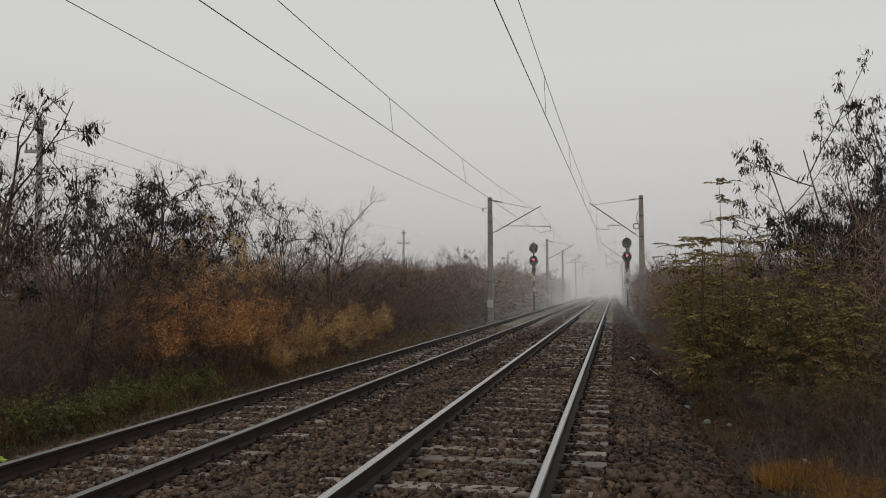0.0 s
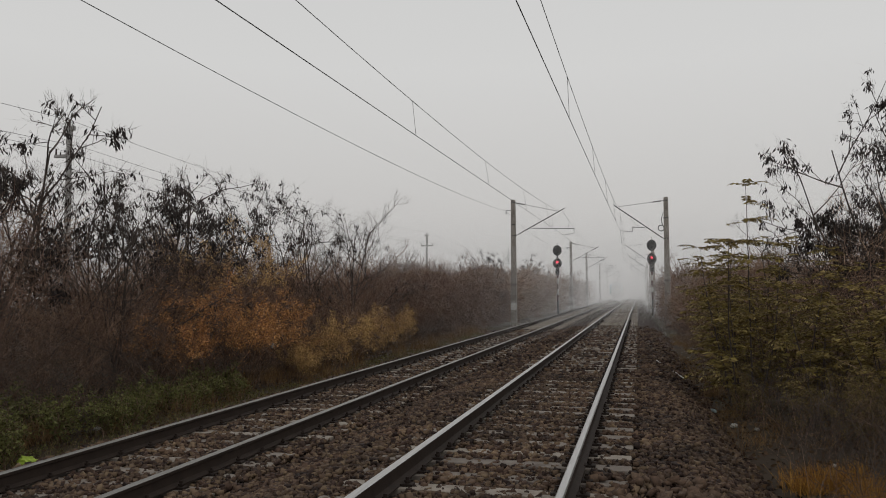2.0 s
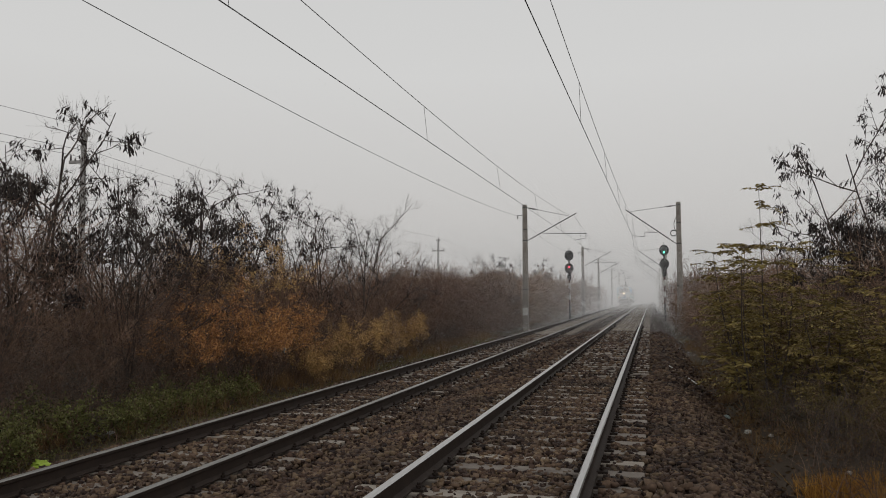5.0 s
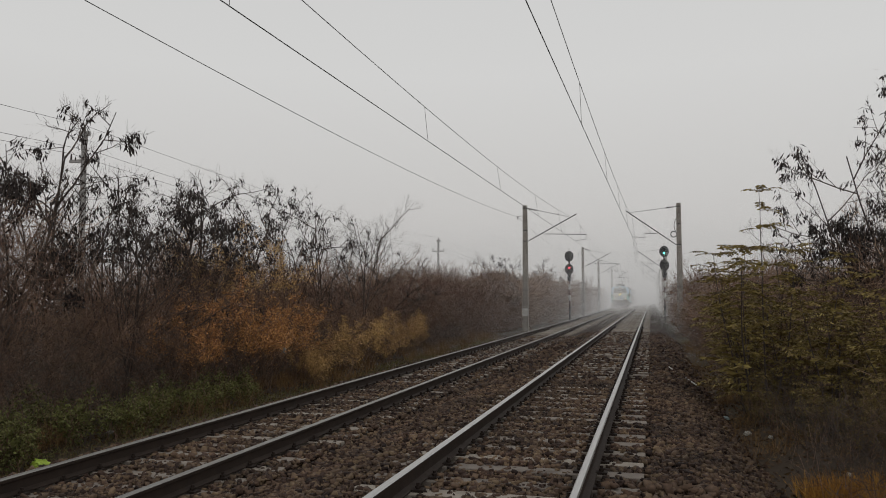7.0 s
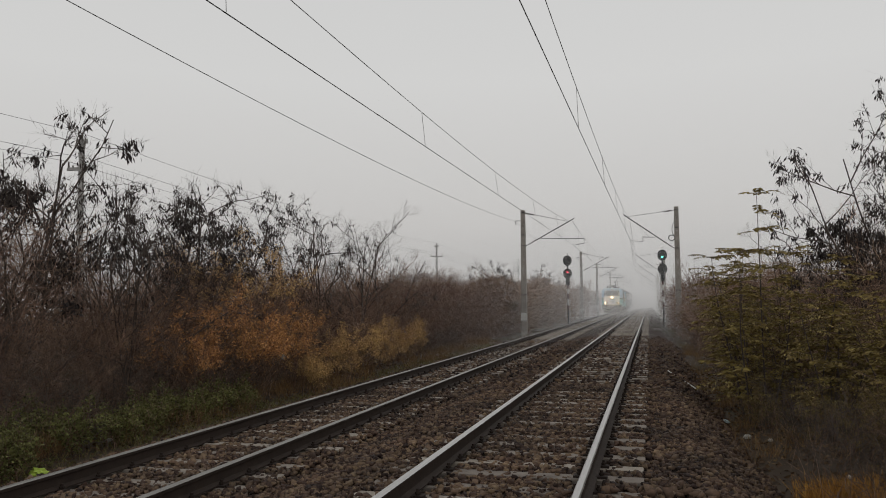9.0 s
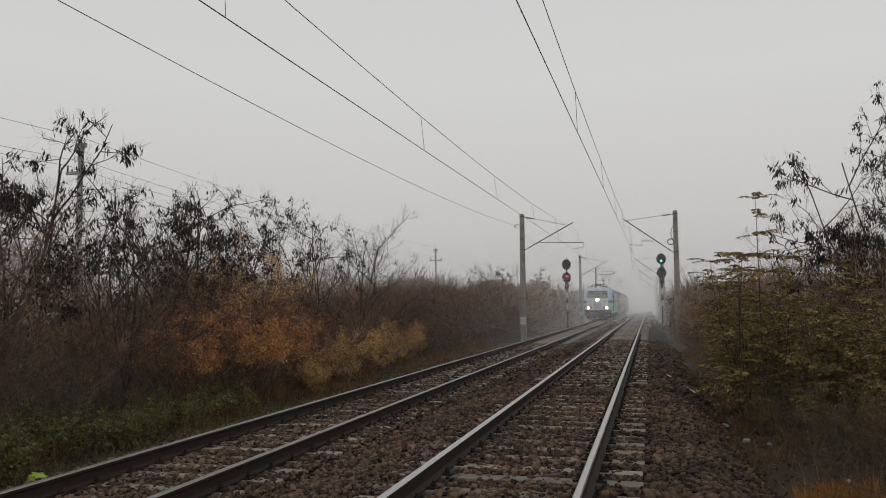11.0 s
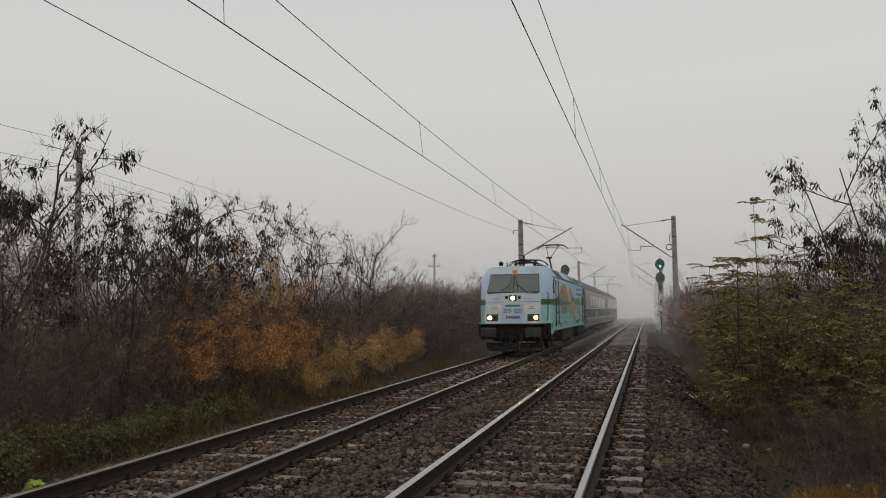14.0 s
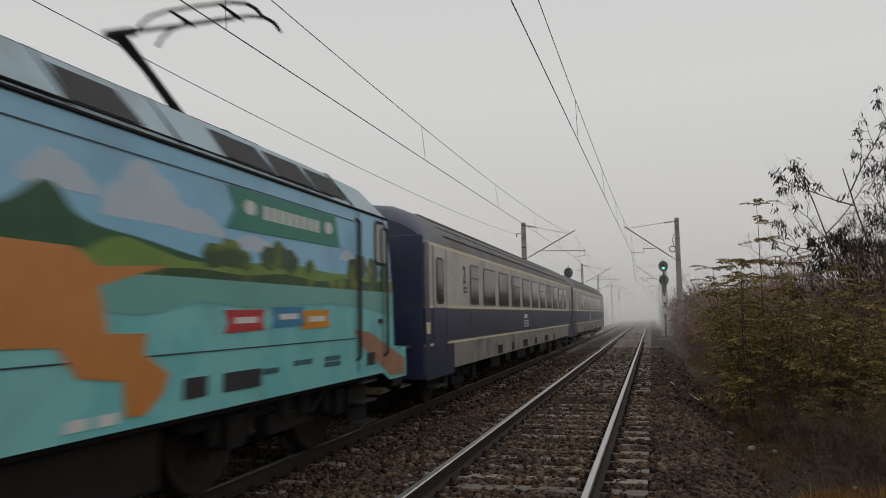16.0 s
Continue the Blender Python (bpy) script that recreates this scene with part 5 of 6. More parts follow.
    film("painted_figure", [(8.15, 2.42), (8.95, 2.42), (8.75, 2.22), (9.95, 2.21), (10.16, 2.09), (10.98, 2.14), (10.45, 2.02), (10.18, 1.95), (10.29, 1.62), (10.72, 1.61), (10.68, 1.46), (11.0, 1.29), (10.93, 1.14), (10.71, 1.0), (10.49, 1.01), (10.45, 1.27), (10.0, 1.33), (9.80, 1.54), (8.6, 1.57), (8.1, 1.50), (8.0, 1.20), (7.72, 1.45), (7.98, 1.66), (8.55, 1.72), (8.70, 1.95), (8.40, 2.05)], M_TAN, t, X3 + 0.0008, "plain orange painted shape")
    for k, (y, w, z) in enumerate(((4.25, 0.15, 2.42), (4.62, 0.15, 2.46), (4.98, 0.15, 2.40))):
        film("lettering_bar", [(y, z), (y + w + 0.12, z + 0.02), (y + w + 0.1, z + 0.28), (y + 0.02, z + 0.26)], M_REDBAR, t, X3)
    for k, (y, w, z) in enumerate(((5.4, 0.22, 2.42), (5.8, 0.20, 2.36), (6.15, 0.2, 2.34), (6.5, 0.16, 2.30))):
        film("lettering_bar", [(y, z), (y + w, z - 0.01), (y + w + 0.05, z + 0.30), (y + 0.04, z + 0.31)], M_YELLOWBAR, t, X3)
    for y in (4.18, 4.50, 4.82, 5.06, 5.42, 5.76, 6.05, 6.28):
        film("lettering_bar", [(y, 1.60), (y + 0.14, 1.60), (y + 0.14, 2.06), (y, 2.06)], M_RUSTBAR, t, X3)
    for y0, y1 in ((4.86, 5.12), (6.08, 6.32), (5.42, 5.58)):
        film("lettering_bar", [(y0, 1.78), (y1, 1.78), (y1, 1.86), (y0, 1.86)], M_RUSTBAR, t, X3)
    film("ribbon", [(11.82, 2.54), (14.45, 2.57), (14.36, 2.78), (14.30, 2.94), (11.84, 2.94), (11.98, 2.74)], M_TEALBAR, t, X3, "painted green ribbon")
    for k in range(8):
        y = 12.52 + k * 0.17
        film("lettering_bar", [(y, 2.69), (y + 0.11, 2.69), (y + 0.11, 2.83), (y, 2.83)], M_WHITEINK, t, X4)
    for y in (12.25, 14.1):
        film("painted_rosette", [(y + 0.11 * math.cos(a), 2.775 + 0.075 * math.sin(a)) for a in (k * math.tau / 10 for k in range(10))], M_WHITEINK, t, X4)
    for y0, m in ((11.80, M_REDBAR), (12.68, M_BLUEBAR), (13.38, M_ORANGEBAR)):
        dz = 0.03 if m is M_BLUEBAR else 0
        film("ribbon", [(y0, 1.58 + dz), (y0 + 0.76, 1.60 + dz), (y0 + 0.70, 1.70 + dz), (y0 + 0.76, 1.80 + dz), (y0, 1.79 + dz), (y0 + 0.08, 1.68 + dz)], m, t, X3)
        film("lettering_bar", [(y0 + 0.18, 1.665 + dz), (y0 + 0.6, 1.67 + dz), (y0 + 0.6, 1.73 + dz), (y0 + 0.18, 1.725 + dz)], M_WHITEINK, t, X4)
    film("painted_steps", [(14.92, 1.55), (15.5, 1.50), (16.95, 1.08), (16.95, 0.84), (16.3, 0.87), (15.1, 1.36)], M_BRICKS, t, X3, "painted brick steps")
    for y0, y1, z in ((3.3, 4.7, 1.13), (3.6, 4.45, 1.03), (5.2, 6.1, 1.2), (12.4, 12.9, 1.16), (13.2, 13.8, 1.2), (14.0, 14.6, 1.2), (14.0, 14.6, 1.13)):
        for k in range(max(2, int((y1 - y0) / 0.16))):
            film("lettering_bar", [(y0 + k * 0.16, z), (y0 + k * 0.16 + 0.11, z), (y0 + k * 0.16 + 0.11, z + 0.055), (y0 + k * 0.16, z + 0.055)], M_INK, t, X3)
    for y in (7.2, 9.9, 10.2, 0.9):
        film("data_plate", [(y, 0.98), (y + 0.2, 0.98), (y + 0.2, 1.06), (y, 1.06)], M_WHITEINK, t, X3)
    # openings in the skirt, doors, windows, handrails
    for y, w in ((0.52, 0.28), (1.84, 0.44), (6.0, 0.22), (11.2, 0.34), (11.8, 0.68), (15.35, 0.3)):
        film("air_vent", [(y, 1.06), (y + w, 1.06), (y + w, 1.23), (y, 1.23)], M_LOUVRE, t, X4, "dark air vent")
    for d0, d1, w0, w1, k in ((1.78, 2.70, 1.14, 1.68, 1), (15.05, 16.0, LEN - 1.68, LEN - 1.14, -1)):
        film("door", [(d0, 1.02), (d1, 1.02), (d1, 3.08), (d0, 3.08)], M_LIVERY, t, X1 + 0.001, "cab side door")
        for y in (d0, d1):
            film("door_gap", [(y - 0.012, 1.0), (y + 0.012, 1.0), (y + 0.012, 3.1), (y - 0.012, 3.1)], M_INK, t, X4)
        for y in (d0 - 0.05, d1 + 0.05):
            rd("handrail", M_BUFFER, t, [(SX, y, 1.15), (SX + 0.06, y, 1.2), (SX + 0.06, y, 2.95), (SX, y, 3.0)], 0.020, 6)
        bx("door_handle", M_BUFFER, t, SX, SX + 0.05, d1 - 0.2, d1 - 0.08, 1.62, 1.68, 0.01)
        sl = [(w0, 2.50), (w0 + 0.06, 2.43), (w1 - 0.05, 2.43), (w1, 2.50), (w1, 3.0), (w1 - 0.06, 3.06), (w0 + 0.16, 3.06), (w0 + 0.08, 3.0)]
        if k < 0:
            sl = [(w0 + w1 - y, z) for y, z in sl][::-1]
        film("window_seal", sl, M_RUBBER, t, SX + 0.013)
        c = (sum(y for y, _ in sl) / 8, sum(z for _, z in sl) / 8)
        film("side_window", [(c[0] + (y - c[0]) * 0.82, c[1] + (z - c[1]) * 0.86) for y, z in sl], M_GLASS, t, SX + 0.017, "dark cab side window")
        for z in (0.30, 0.58, 0.84):
            bx("step", M_BUFFER, t, SX - 0.22, SX - 0.02, d0 + 0.2, d1 - 0.2, z - 0.015, z + 0.015)
        bx("step_frame", M_UNDER, t, SX - 0.24, SX - 0.20, d0 + 0.15, d1 - 0.15, 0.28, 0.95)
    rd("handrail", M_BUFFER, t, [(1.30, 0.42, 1.35), (1.34, 0.42, 1.4), (1.36, 0.52, 2.42), (1.30, 0.5, 2.45)], 0.018, 6)
    # front furniture at both ends
    for sgn, y0 in ((1, 0.0), (-1, LEN)):
        f = lambda y: y0 + sgn * y
        on = lambda z: np.interp(z, zs, fy) - 0.006
        quad = lambda name, x0, x1, z0, z1, m, lift=0.0, label="": strip_mesh(name, [[(x0, f(on(z0) - lift), z0), (x1, f(on(z0) - lift), z0)], [(x0, f(on(z1) - lift), z1), (x1, f(on(z1) - lift), z1)]], m, t, label)
        strip_mesh("windscreen_seal", [[(-1.07, f(on(2.46) - 0.004), 2.46), (1.07, f(on(2.46) - 0.004), 2.46)], [(-0.99, f(on(3.23) - 0.004), 3.23), (0.99, f(on(3.23) - 0.004), 3.23)]], M_RUBBER, t)
        for s in (-1, 1):
            strip_mesh("windscreen", [[(s * 0.025, f(on(2.49) - 0.010), 2.49), (s * 1.045, f(on(2.49) - 0.010), 2.49)], [(s * 0.025, f(on(3.20) - 0.010), 3.20), (s * 0.965, f(on(3.20) - 0.010), 3.20)]], M_GLASS, t, "sloping windscreen pane, greyed like reflected sky")
            rd("wiper", M_RUBBER, t, [(s * 0.62, f(on(2.42) - 0.05), 2.40), (s * 0.14, f(on(2.80) - 0.05), 2.80)], 0.012, 5)
            rd("wiper", M_RUBBER, t, [(s * 0.17, f(on(2.55) - 0.04), 2.55), (s * 0.09, f(on(3.12) - 0.04), 3.12)], 0.010, 5)
            rd("handrail", M_UNDER, t, [(s * 0.72, f(on(2.40)), 2.42), (s * 0.72, f(on(2.40) - 0.05), 2.44), (s * 1.0, f(on(2.40) - 0.05), 2.44), (s * 1.0, f(on(2.40)), 2.42)], 0.012, 5)
            bx("lamp_housing", M_LAMPBOX, t, s * 0.82 - 0.21, s * 0.82 + 0.21, *sorted((f(on(1.4) - 0.02), f(0.25))), 1.35, 1.58, 0.015, "amber-brown lamp housing")
            bx("lamp_frame", M_BUFFER, t, s * 0.82 - 0.235, s * 0.82 + 0.235, *sorted((f(on(1.4) - 0.008), f(0.26))), 1.325, 1.605, 0.01)
            bm = bmesh.new()
            rod(bm, (s * 0.92, f(on(1.4) - 0.022), 1.465), (s * 0.92, f(on(1.4) - 0.034), 1.465), 0.088, n=20)
            part("headlight", bm, M_HEADLIGHT if sgn > 0 else M_LENS, t, "glowing warm headlight" if sgn > 0 else "unlit tail lamp")
            if sgn > 0:
                bm = bmesh.new()
                rod(bm, (s * 0.92, f(on(1.4) - 0.034), 1.465), (s * 0.92, f(on(1.4) - 0.038), 1.465), 0.058, n=14)
                part("lamp_core", bm, M_CORE, t)
            bm = bmesh.new()
            rod(bm, (s * 0.72, f(on(1.4) - 0.022), 1.465), (s * 0.72, f(on(1.4) - 0.030), 1.465), 0.075, n=18)
            part("marker_lamp", bm, M_LENS, t)
            for dx, dz in ((-0.24, 0.06), (-0.24, -0.06), (0.24, 0.06), (0.24, -0.06)):
                quad("badge_lobe", s * 0.74 + dx - 0.06, s * 0.74 + dx + 0.06, 1.80 + dz, 1.92 + dz, M_WHITEINK, 0.004)
            quad("side_badge", s * 0.74 - 0.26, s * 0.74 + 0.26, 1.77, 1.95, M_WHITEINK, 0.003, "pale badge with plain face")
            quad("lettering_bar", s * 0.74 - 0.15, s * 0.74 + 0.15, 1.81, 1.835, M_RUSTBAR, 0.006)
            quad("lettering_bar", s * 0.74 - 0.10, s * 0.74 + 0.10, 1.885, 1.905, M_BUFFER, 0.006)
            bx("vent_block", M_UNDER, t, s * 0.26 - 0.05, s * 0.26 + 0.05, *sorted((f(on(2.25) - 0.03), f(0.3))), 2.20, 2.33, 0.01)
            bx("buffer_plate", M_BUFFER, t, s * 0.88 - 0.31, s * 0.88 + 0.31, *sorted((f(-0.62), f(-0.56))), 0.72, 1.10, 0.05, "rectangular dark steel buffer")
            rd("buffer_stock", M_UNDER, t, [(s * 0.88, f(-0.57), 0.93), (s * 0.88, f(0.1), 0.93)], 0.13, 12)
            rd("brake_hose", M_RUBBER, t, [(s * 0.38, f(-0.05), 0.85), (s * 0.40, f(-0.30), 0.72), (s * 0.40, f(-0.32), 0.45), (s * 0.36, f(-0.2), 0.38)], 0.03, 6)
            rd("grab_bar", M_UNDER, t, [(s * 1.18, f(0.0), 0.55), (s * 1.22, f(-0.1), 0.7), (s * 1.22, f(-0.1), 1.15), (s * 1.18, f(0.0), 1.22)], 0.018, 6)
        quad("pillar", -0.022, 0.022, 2.47, 3.22, M_BUFFER, 0.014)
        quad("panel_seam", -1.09, 1.09, 2.085, 2.10, M_INK, 0.004)
        quad("number_panel", -0.46, 0.46, 1.27, 2.03, M_PANEL, 0.002, "light blue number panel")
        for x in (-0.32, -0.21, -0.10, 0.09, 0.20, 0.31):
            for x0, x1, z0, z1 in ((-0.042, -0.022, 1.65, 1.80), (0.022, 0.042, 1.65, 1.80), (-0.022, 0.022, 1.65, 1.67), (-0.022, 0.022, 1.78, 1.80)):
                quad("lettering_bar", x + x0, x + x1, z0, z1, M_INK, 0.006)
        for x in (-0.24, -0.14, -0.06, 0.02, 0.10, 0.18, 0.26):
            quad("lettering_bar", x - 0.028, x + 0.028, 1.43, 1.53, M_INK, 0.006)
        quad("ribbon", -0.30, 0.30, 1.90, 1.98, M_TEALBAR, 0.006)
        quad("emblem", -0.09, 0.09, 3.20, 3.40, M_TAN, 0.006, "small orange emblem")
        quad("seam", -0.95, -0.55, 2.22, 2.23, M_INK, 0.004)
        quad("seam", 0.42, 0.85, 2.22, 2.23, M_INK, 0.004)
        bx("lamp_frame", M_BUFFER, t, -0.15, 0.15, *sorted((f(on(2.2) - 0.02), f(0.35))), 2.13, 2.36, 0.02)
        bm = bmesh.new()
        rod(bm, (0, f(on(2.2) - 0.026), 2.245), (0, f(on(2.2) - 0.036), 2.245), 0.092, n=20)
        part("top_headlight", bm, M_TOPLIGHT if sgn > 0 else M_LENS, t, "glowing warm white top headlight" if sgn > 0 else "unlit top lamp")
        if sgn > 0:
            bm = bmesh.new()
            rod(bm, (0, f(on(2.2) - 0.036), 2.245), (0, f(on(2.2) - 0.040), 2.245), 0.05, n=14)
            part("lamp_core", bm, M_CORE, t)
        bx("buffer_beam", M_UNDER, t, -1.28, 1.28, *sorted((f(-0.10), f(0.4))), 0.62, 1.20, 0.03, "black buffer beam")
        bx("step_board", M_BUFFER, t, -1.36, 1.36, *sorted((f(-0.30), f(0.1))), 1.195, 1.235, 0.01)
        bx("coupling_hook", M_UNDER, t, -0.07, 0.07, *sorted((f(-0.45), f(0.0))), 0.80, 0.95, 0.03)
        rd("screw_coupling", M_UNDER, t, [(0, f(-0.40), 0.85), (0.02, f(-0.46), 0.6), (0, f(-0.40), 0.40)], 0.045, 6)
        strip_mesh("snow_plough", [[(x, f(-0.28 + 0.25 * abs(x)), 0.16) for x in (-1.05, -0.5, 0, 0.5, 1.05)], [(x, f(-0.12 + 0.2 * abs(x)), 0.30) for x in (-1.1, -0.5, 0, 0.5, 1.1)], [(x, f(-0.02 + 0.1 * abs(x)), 0.48) for x in (-1.1, -0.5, 0, 0.5, 1.1)]], M_UNDER, t, "black snow plough")
        rd("antenna", M_UNDER, t, [(0.25 * sgn, f(1.6), 3.6), (0.25 * sgn, f(1.6), 4.05)], 0.035, 8)
        bm = bmesh.new()
        bmesh.ops.create_uvsphere(bm, u_segments=14, v_segments=8, radius=0.10, matrix=Matrix.Translation((-0.62 * sgn, f(1.05), 3.68)))
        part("horn", bm, M_UNDER, t, "round black roof horn")
        rd("roof_stub", M_UNDER, t, [(-0.38 * sgn, f(1.1), 3.56), (-0.38 * sgn, f(1.1), 3.74)], 0.025, 6)
    pantograph(t, 4.1, False)
    pantograph(t, 13.55, True)
    for y in (6.4, 7.5, 9.5, 10.6):
        bm = bmesh.new()
        rod(bm, (0.35, y, 3.62), (0.35, y, 3.92), 0.06, n=8)
        for k in range(4):
            rod(bm, (0.35, y, 3.66 + k * 0.06), (0.35, y, 3.685 + k * 0.06), 0.10, n=10)
        part("roof_insulator", bm, M_INSUL, t)
    rd("busbar", M_UNDER, t, [(0.35, 4.5, 3.93), (0.35, 13.2, 3.93)], 0.02, 6)
    for x0, x1, y0, y1 in ((-1.30, 1.30, 6.0, 8.4), (-1.28, 1.28, 8.5, 11.2)):
        bx("equipment_case", M_UNDER, t, x0, x1, y0, y1, 0.32, 0.90, 0.05, "dark underfloor equipment case")
    wheels = []
    for y in (3.55, LEN - 3.55):
        _, w = bogie(t, y, 2.6, 0.62, M_UNDER)
        wheels += w
    return t, wheels


M_CNAVY = mat("navy_coach_paint", (0.032, 0.039, 0.088), (0.024, 0.029, 0.064), 0.40, 0, 1.0, 25, spec=0.5, stain=((0.06, 0.06, 0.07), 1.4, 0.5))
M_CGREY = mat("warm_grey_coach_paint", (0.56, 0.515, 0.455), (0.46, 0.42, 0.37), 0.45, 0, 1.0, 25, spec=0.5, stain=((0.16, 0.14, 0.13), 1.8, 0.45))
M_CCREAM = mat("cream_stripe_paint", (0.80, 0.72, 0.50), (0.68, 0.60, 0.42), 0.5, 0, 2, 30)
M_CROOF = mat("sooty_grey_roof", (0.190, 0.182, 0.178), (0.120, 0.115, 0.112), 0.6, 0, 0.9, 20, stain=((0.05, 0.047, 0.045), 1.2, 0.6))
M_CGLASS = mat("coach_window_glass", (0.024, 0.024, 0.025), (0.018, 0.018, 0.019), 0.06, 0, 1, 5, spec=0.2)
M_CFRAME = mat("window_frame_aluminium", (0.13, 0.125, 0.12), (0.09, 0.087, 0.085), 0.5, 0.3, 3, 30)
M_SKIRT = mat("dusty_grey_skirt", (0.36, 0.335, 0.30), (0.23, 0.215, 0.195), 0.7, 0, 1.5, 30, stain=((0.05, 0.045, 0.04), 2.0, 0.6))


def coach():
    L, W = 25.3, 1.41
    t = thing("passenger_coach", pose(LX, 230, LZ), "navy and warm grey passenger coach with cream stripes and ribbed roof", "passenger coach", "coaches of the train")
    ends = lambda y: 0.025 * max(0.0, 1 - min(y, L - y) / 0.12) ** 2
    droop = lambda y: 0.17 * max(0.0, 1 - min(y, L - y) / 0.9) ** 2
    ys = [0.0, 0.08, 0.2, 0.35, 0.55, 0.9, 3, 8, 13, 18, 22, L - 0.9, L - 0.55, L - 0.35, L - 0.2, L - 0.08, L]
    roof = [(W, 3.03), (W - 0.03, 3.14), (W - 0.14, 3.34), (W - 0.42, 3.60), (0.55, 3.78), (0, 3.84)]
    prof = roof + [(-x, z) for x, z in roof[-2::-1]]
    rows = [[(x * (1 - ends(y) - 0.5 * droop(y) * (z - 3.03)), y, z - 2.4 * droop(y) * (z - 3.03)) for x, z in prof] for y in ys]
    strip_mesh("roof", rows[5:12], M_CROOF, t, "dark grey ribbed roof", smooth_it=True)
    for dome in (rows[:6], rows[11:]):
        strip_mesh("roof_end", dome, M_CNAVY, t, "navy rounded roof end", smooth_it=True)
    for row, e in ((rows[0], 0.0), (rows[-1], L)):
        link("end_gable", mesh_of("end_gable", [(x, e, z) for x, y, z in row], [tuple(range(len(row)))], M_CNAVY), t)
    for k, (x, z) in enumerate(((W - 0.075, 3.245), (W - 0.23, 3.425), (W - 0.40, 3.585), (W - 0.62, 3.70), (0.5, 3.795))):
        for s in (-1, 1):
            rd("roof_rib", M_CROOF, t, [(s * x, 1.6, z), (s * x, L - 1.6, z)], 0.022, 5)
    for s in (-1, 1):
        for name, z0, z1, m in (("lower_side", 0.70, 1.175, M_SKIRT), ("waist", 1.225, 1.85, M_CNAVY), ("window_band", 1.91, 2.97, M_CGREY)):
            strip_mesh(name, [[(s * W * (1 - ends(y)), y, z) for y in ys] for z in (z0, z1)], m, t)
        for z0, z1 in ((1.175, 1.225), (1.85, 1.91), (2.97, 3.03)):
            strip_mesh("cream_stripe", [[(s * (W * (1 - ends(y)) + 0.004), y, z) for y in ys] for z in (z0, z1)], M_CCREAM, t)
        for a, b in ((0.10, 2.0), (L - 2.0, L - 0.10)):
            film("end_skirt", [(a, 0.60), (b, 0.60), (b, 1.185), (a, 1.185)], M_CNAVY, t, s * (W + 0.004))
    for e, q in ((0.0, 1), (L, -1)):
        bm = bmesh.new()
        box(bm, -W * 0.985, W * 0.985, min(e - q * 0.02, e + q * 0.1), max(e - q * 0.02, e + q * 0.1), 0.62, 3.12, 0.015)
        part("end_wall", bm, M_CNAVY, t, "navy end wall")
        for s in (-1, 1):
            film("corner_panel", [(e + q * 0.02, 0.62), (e + q * 0.30, 0.62), (e + q * 0.30, 3.02), (e + q * 0.02, 3.02)], M_CNAVY, t, s * (W + 0.0055))
        bx("gangway", M_RUBBER, t, -0.62, 0.62, *sorted((e - q * 0.32, e)), 1.0, 3.05, 0.10, "black rubber gangway bellows")
        for s in (-1, 1):
            rd("buffer", M_UNDER, t, [(s * 0.88, e + q * 0.1, 0.93), (s * 0.88, e - q * 0.30, 0.93)], 0.10, 12)
            bm = bmesh.new()
            rod(bm, (s * 0.88, e - q * 0.28, 0.93), (s * 0.88, e - q * 0.32, 0.93), 0.22, n=16)
            part("buffer_head", bm, M_BUFFER, t)
            # doors at the ends
            d0, d1 = (0.55, 1.45) if q > 0 else (L - 1.45, L - 0.55)
            film("door", [(d0, 0.98), (d1, 0.98), (d1, 2.95), (d0, 2.95)], M_CGREY, t, s * (W + 0.005), "grey folding door")
            film("door_lower_panel", [(d0, 0.98), (d1, 0.98), (d1, 1.86), (d0, 1.86)], M_CNAVY, t, s * (W + 0.008))
            for y in (d0, d1):
                film("door_gap", [(y - 0.014, 0.96), (y + 0.014, 0.96), (y + 0.014, 2.97), (y - 0.014, 2.97)], M_INK, t, s * (W + 0.012))
            film("window_seal", [(d0 + 0.24, 1.93), (d1 - 0.24, 1.93), (d1 - 0.20, 1.98), (d1 - 0.20, 2.72), (d1 - 0.26, 2.78), (d0 + 0.26, 2.78), (d0 + 0.20, 2.72), (d0 + 0.20, 1.98)], M_RUBBER, t, s * (W + 0.014))
            film("door_window", [(d0 + 0.27, 1.97), (d1 - 0.27, 1.97), (d1 - 0.24, 2.0), (d1 - 0.24, 2.71), (d1 - 0.28, 2.75), (d0 + 0.28, 2.75), (d0 + 0.24, 2.71), (d0 + 0.24, 2.0)], M_CGLASS, t, s * (W + 0.018))
            bx("step", M_BUFFER, t, s * 1.30 - 0.12, s * 1.30 + 0.12, d0 + 0.1, d1 - 0.1, 0.42, 0.45)
            bx("step_frame", M_UNDER, t, s * 1.20 - 0.03, s * 1.20 + 0.03, d0 + 0.1, d1 - 0.1, 0.40, 0.75)
        if q > 0:
            film("handle_plate", [(0.10, 1.40), (0.32, 1.40), (0.32, 1.60), (0.10, 1.60)], M_CCREAM, t, W + 0.0085)
    wins = [(3.50, 4.25)] + [(4.85 + 1.87 * k, 6.15 + 1.87 * k) for k in range(9)] + [(21.75, 22.5)]
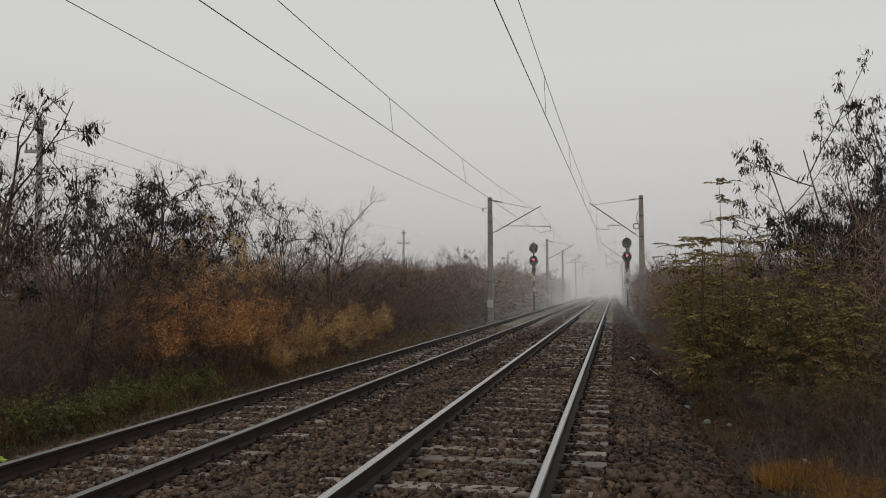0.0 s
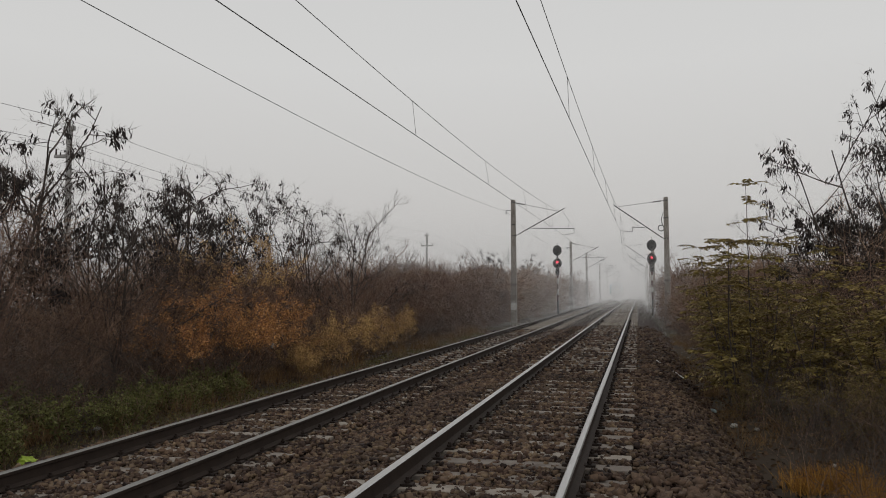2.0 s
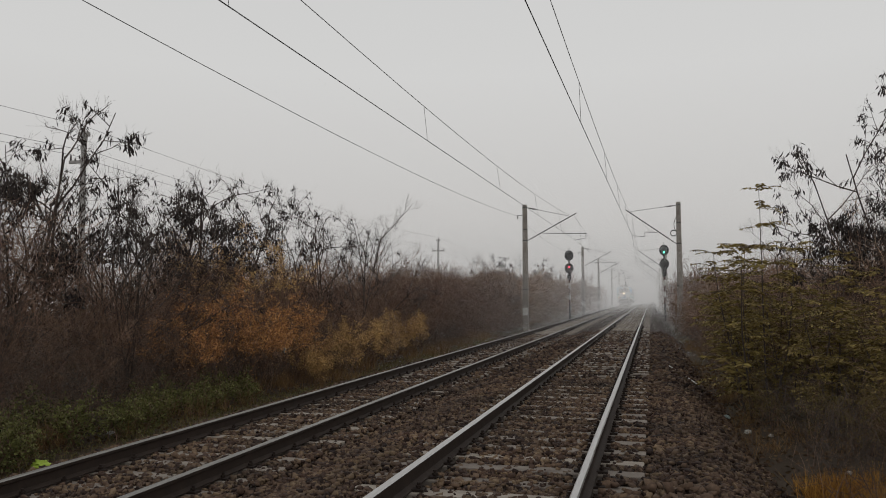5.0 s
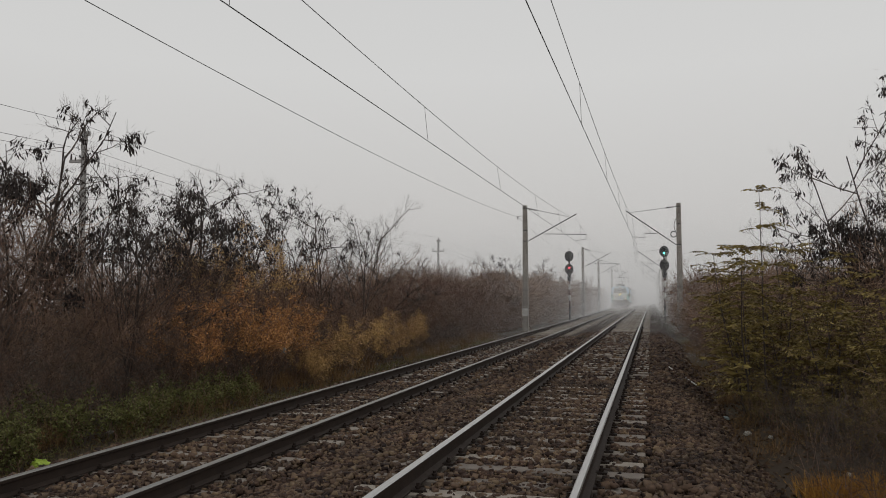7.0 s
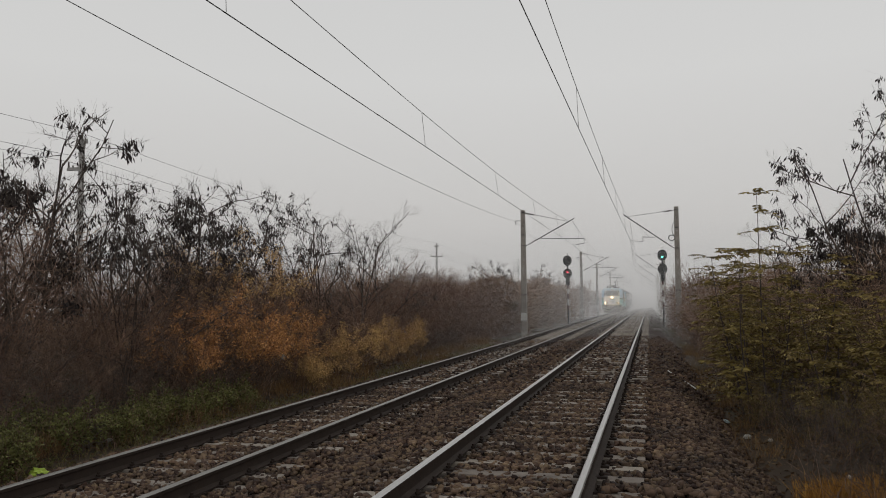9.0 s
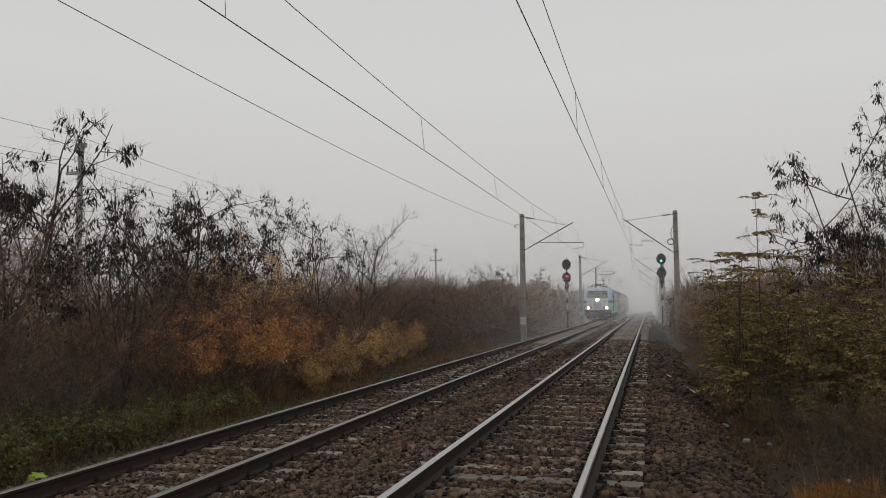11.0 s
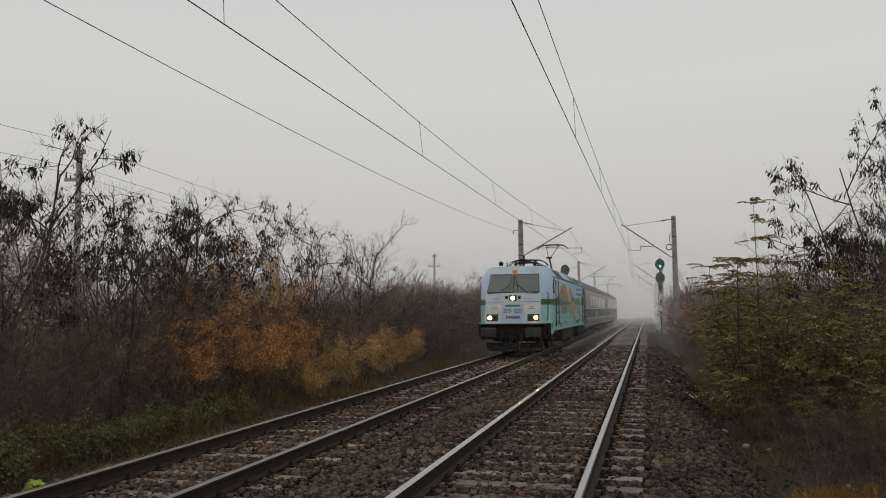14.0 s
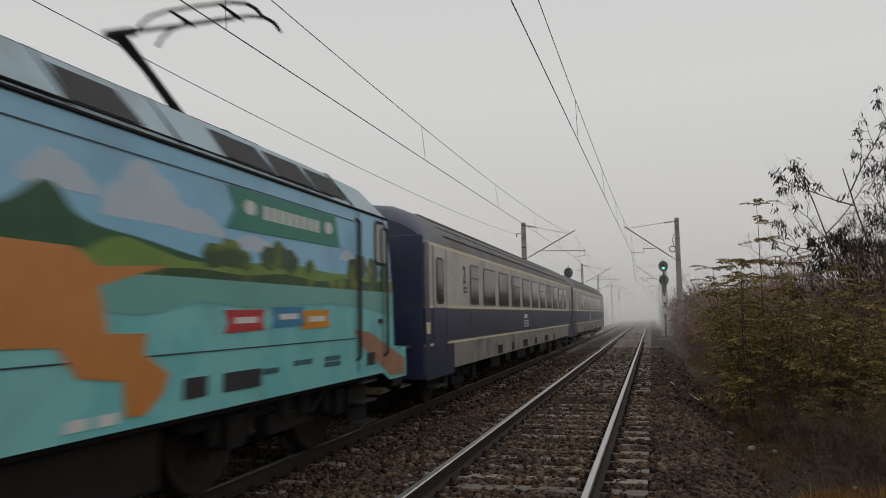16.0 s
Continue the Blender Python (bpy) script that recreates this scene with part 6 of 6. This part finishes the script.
    for k, (a, b) in enumerate(wins):
        for s in (-1, 1):
            film("window_frame", [(a - 0.04, 1.93), (b + 0.04, 1.93), (b + 0.04, 2.81), (a - 0.04, 2.81)], M_CFRAME, t, s * (W + 0.010))
            w = film("window", [(a, 1.97), (b, 1.97), (b, 2.77), (a, 2.77)], M_CGLASS, t, s * (W + 0.014), "dark reflecting coach window")
            if k % 3 == 0 or b - a < 1:
                film("sash_bar", [(a, 2.50), (b, 2.50), (b, 2.53), (a, 2.53)], M_CFRAME, w, s * (W + 0.020))
    # class number and small inscriptions
    cu = bpy.data.curves.new("class_number", "FONT")
    cu.body, cu.size, cu.extrude = "2", 0.52, 0.002
    txt = new("class_number_text", cu)
    me = bpy.data.meshes.new_from_object(txt.evaluated_get(bpy.context.evaluated_depsgraph_get()))
    bpy.data.objects.remove(txt)
    me.materials.append(M_INK)
    num = link("class_number", me, t, "painted class number two")
    num.matrix_basis = pose(W + 0.012, 2.80, 2.38, 90, 0, 90)
    for z in (2.18, 2.26):
        film("lettering_bar", [(2.85, z), (3.15, z), (3.15, z + 0.04), (2.85, z + 0.04)], M_INK, t, W + 0.012)
    film("emblem", [(10.6, 1.60), (11.2, 1.60), (11.3, 1.72), (10.7, 1.72)], M_WHITEINK, t, W + 0.006)
    for k in range(3):
        film("lettering_bar", [(10.6, 1.34 + k * 0.08), (11.5, 1.34 + k * 0.08), (11.5, 1.38 + k * 0.08), (10.6, 1.38 + k * 0.08)], M_WHITEINK, t, W + 0.006)
    film("data_panel", [(12.2, 1.36), (13.3, 1.36), (13.3, 1.66), (12.2, 1.66)], M_CFRAME, t, W + 0.006)
    for y in (3.4, 18.5, 7.6):
        film("lettering_bar", [(y, 1.5), (y + 0.14, 1.5), (y + 0.14, 1.74), (y, 1.74)], M_INK, t, W + 0.006)
    for y, w, h in ((6.3, 1.2, 0.30), (8.3, 0.8, 0.25), (10.2, 1.6, 0.32), (12.6, 1.0, 0.28), (15.0, 1.8, 0.30), (17.6, 0.8, 0.25)):
        bx("underfloor_box", M_UNDER, t, -1.2, 1.25, y, y + w, 0.70 - h, 0.80, 0.03, "dark underfloor equipment box")
        film("skirt_opening", [(y + 0.1, 0.74), (y + w * 0.6, 0.74), (y + w * 0.6, 0.95), (y + 0.1, 0.95)], M_UNDER, t, W + 0.008)
    bx("underframe", M_UNDER, t, -1.30, 1.30, 0.3, L - 0.3, 0.66, 1.0, 0.02)
    bx("floor_pan", M_UNDER, t, -1.36, 1.36, 0.12, L - 0.12, 1.0, 1.1)
    ws = []
    for y in (3.3, L - 3.3):
        _, w = bogie(t, y, 2.5, 0.46, M_UNDER)
        ws += w
    return t, ws


LOCO, LOCO_WHEELS = locomotive()
COACH_A, WHEELS_A = coach()
COACH_B = copy_thing(COACH_A, pose(LX, 255, LZ))
WHEELS_B = [o for o in COACH_B.children_recursive if o.name.startswith("wheelset")]
COACHES = [COACH_A, COACH_B]

# ---- fog: haze imitated by fine pale slivers in leaning banks across the line ----
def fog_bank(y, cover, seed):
    """A bank of very fine opaque slivers that stand in for haze: it covers that share of what lies behind it, thinning
    upwards.
    """
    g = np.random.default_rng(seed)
    # spacing and width scale with distance from the camera, to stay sub-pixel
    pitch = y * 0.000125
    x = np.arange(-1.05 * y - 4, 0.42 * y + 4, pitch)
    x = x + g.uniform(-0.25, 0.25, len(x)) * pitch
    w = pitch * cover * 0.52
    # the slivers lean back to catch more of the sky's light
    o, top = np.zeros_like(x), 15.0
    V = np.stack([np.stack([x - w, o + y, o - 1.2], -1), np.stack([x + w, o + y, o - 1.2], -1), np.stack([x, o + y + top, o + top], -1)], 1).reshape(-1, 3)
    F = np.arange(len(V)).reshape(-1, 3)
    return tagged(link("fog", raw_mesh("fog", V, F, M_FOG)), "bank of pale grey fog across the railway, built from thin slivers", "fog", kind="stuff")


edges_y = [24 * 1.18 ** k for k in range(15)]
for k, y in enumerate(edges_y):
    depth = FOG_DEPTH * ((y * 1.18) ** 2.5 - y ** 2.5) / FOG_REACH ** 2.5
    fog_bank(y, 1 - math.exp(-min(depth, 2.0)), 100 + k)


# ---- movement ----
FRONT = [(0, 205), (1.5, 189.5), (3.5, 169.5), (5, 155), (7, 134.5), (9, 110.5), (10.3, 91.8), (11.5, 73), (12.5, 56), (13, 47.4), (13.5, 38.8), (14, 30), (14.5, 21.2), (15, 12.3), (15.5, 3.3), (16, -5.7)]


def motions():
    walk(LOCO, [(t, pose(LX, y, LZ)) for t, y in FRONT])
    for k, c in enumerate(COACHES):
        walk(c, [(t, pose(LX, y + 18.3 + 25.7 * k, LZ)) for t, y in FRONT])
    # wheels roll with the distance run
    ts = [k / 30 for k in range(481)]
    run = np.interp(ts, [t for t, _ in FRONT], [y for _, y in FRONT])
    for wheels, r in ((LOCO_WHEELS, 0.62), (WHEELS_A, 0.46), (WHEELS_B, 0.46)):
        for w in wheels:
            y = w.location.y
            walk(w, [(t, pose(0, y, 0) @ Matrix.Rotation(-float(d) / r, 4, "X")) for t, d in zip(ts, run)])
    # the aspect of the signal changes: the red lens sinks into its head, the green one comes out
    out, away = pose(0, -0.155, 0), pose(0, 0.05, 0)
    walk(LENSES["red"], [(0, out), (2.4, out), (2.5, away), (16, away)])
    walk(LENSES["green"], [(0, away), (2.4, away), (2.5, out), (16, out)])


motions()
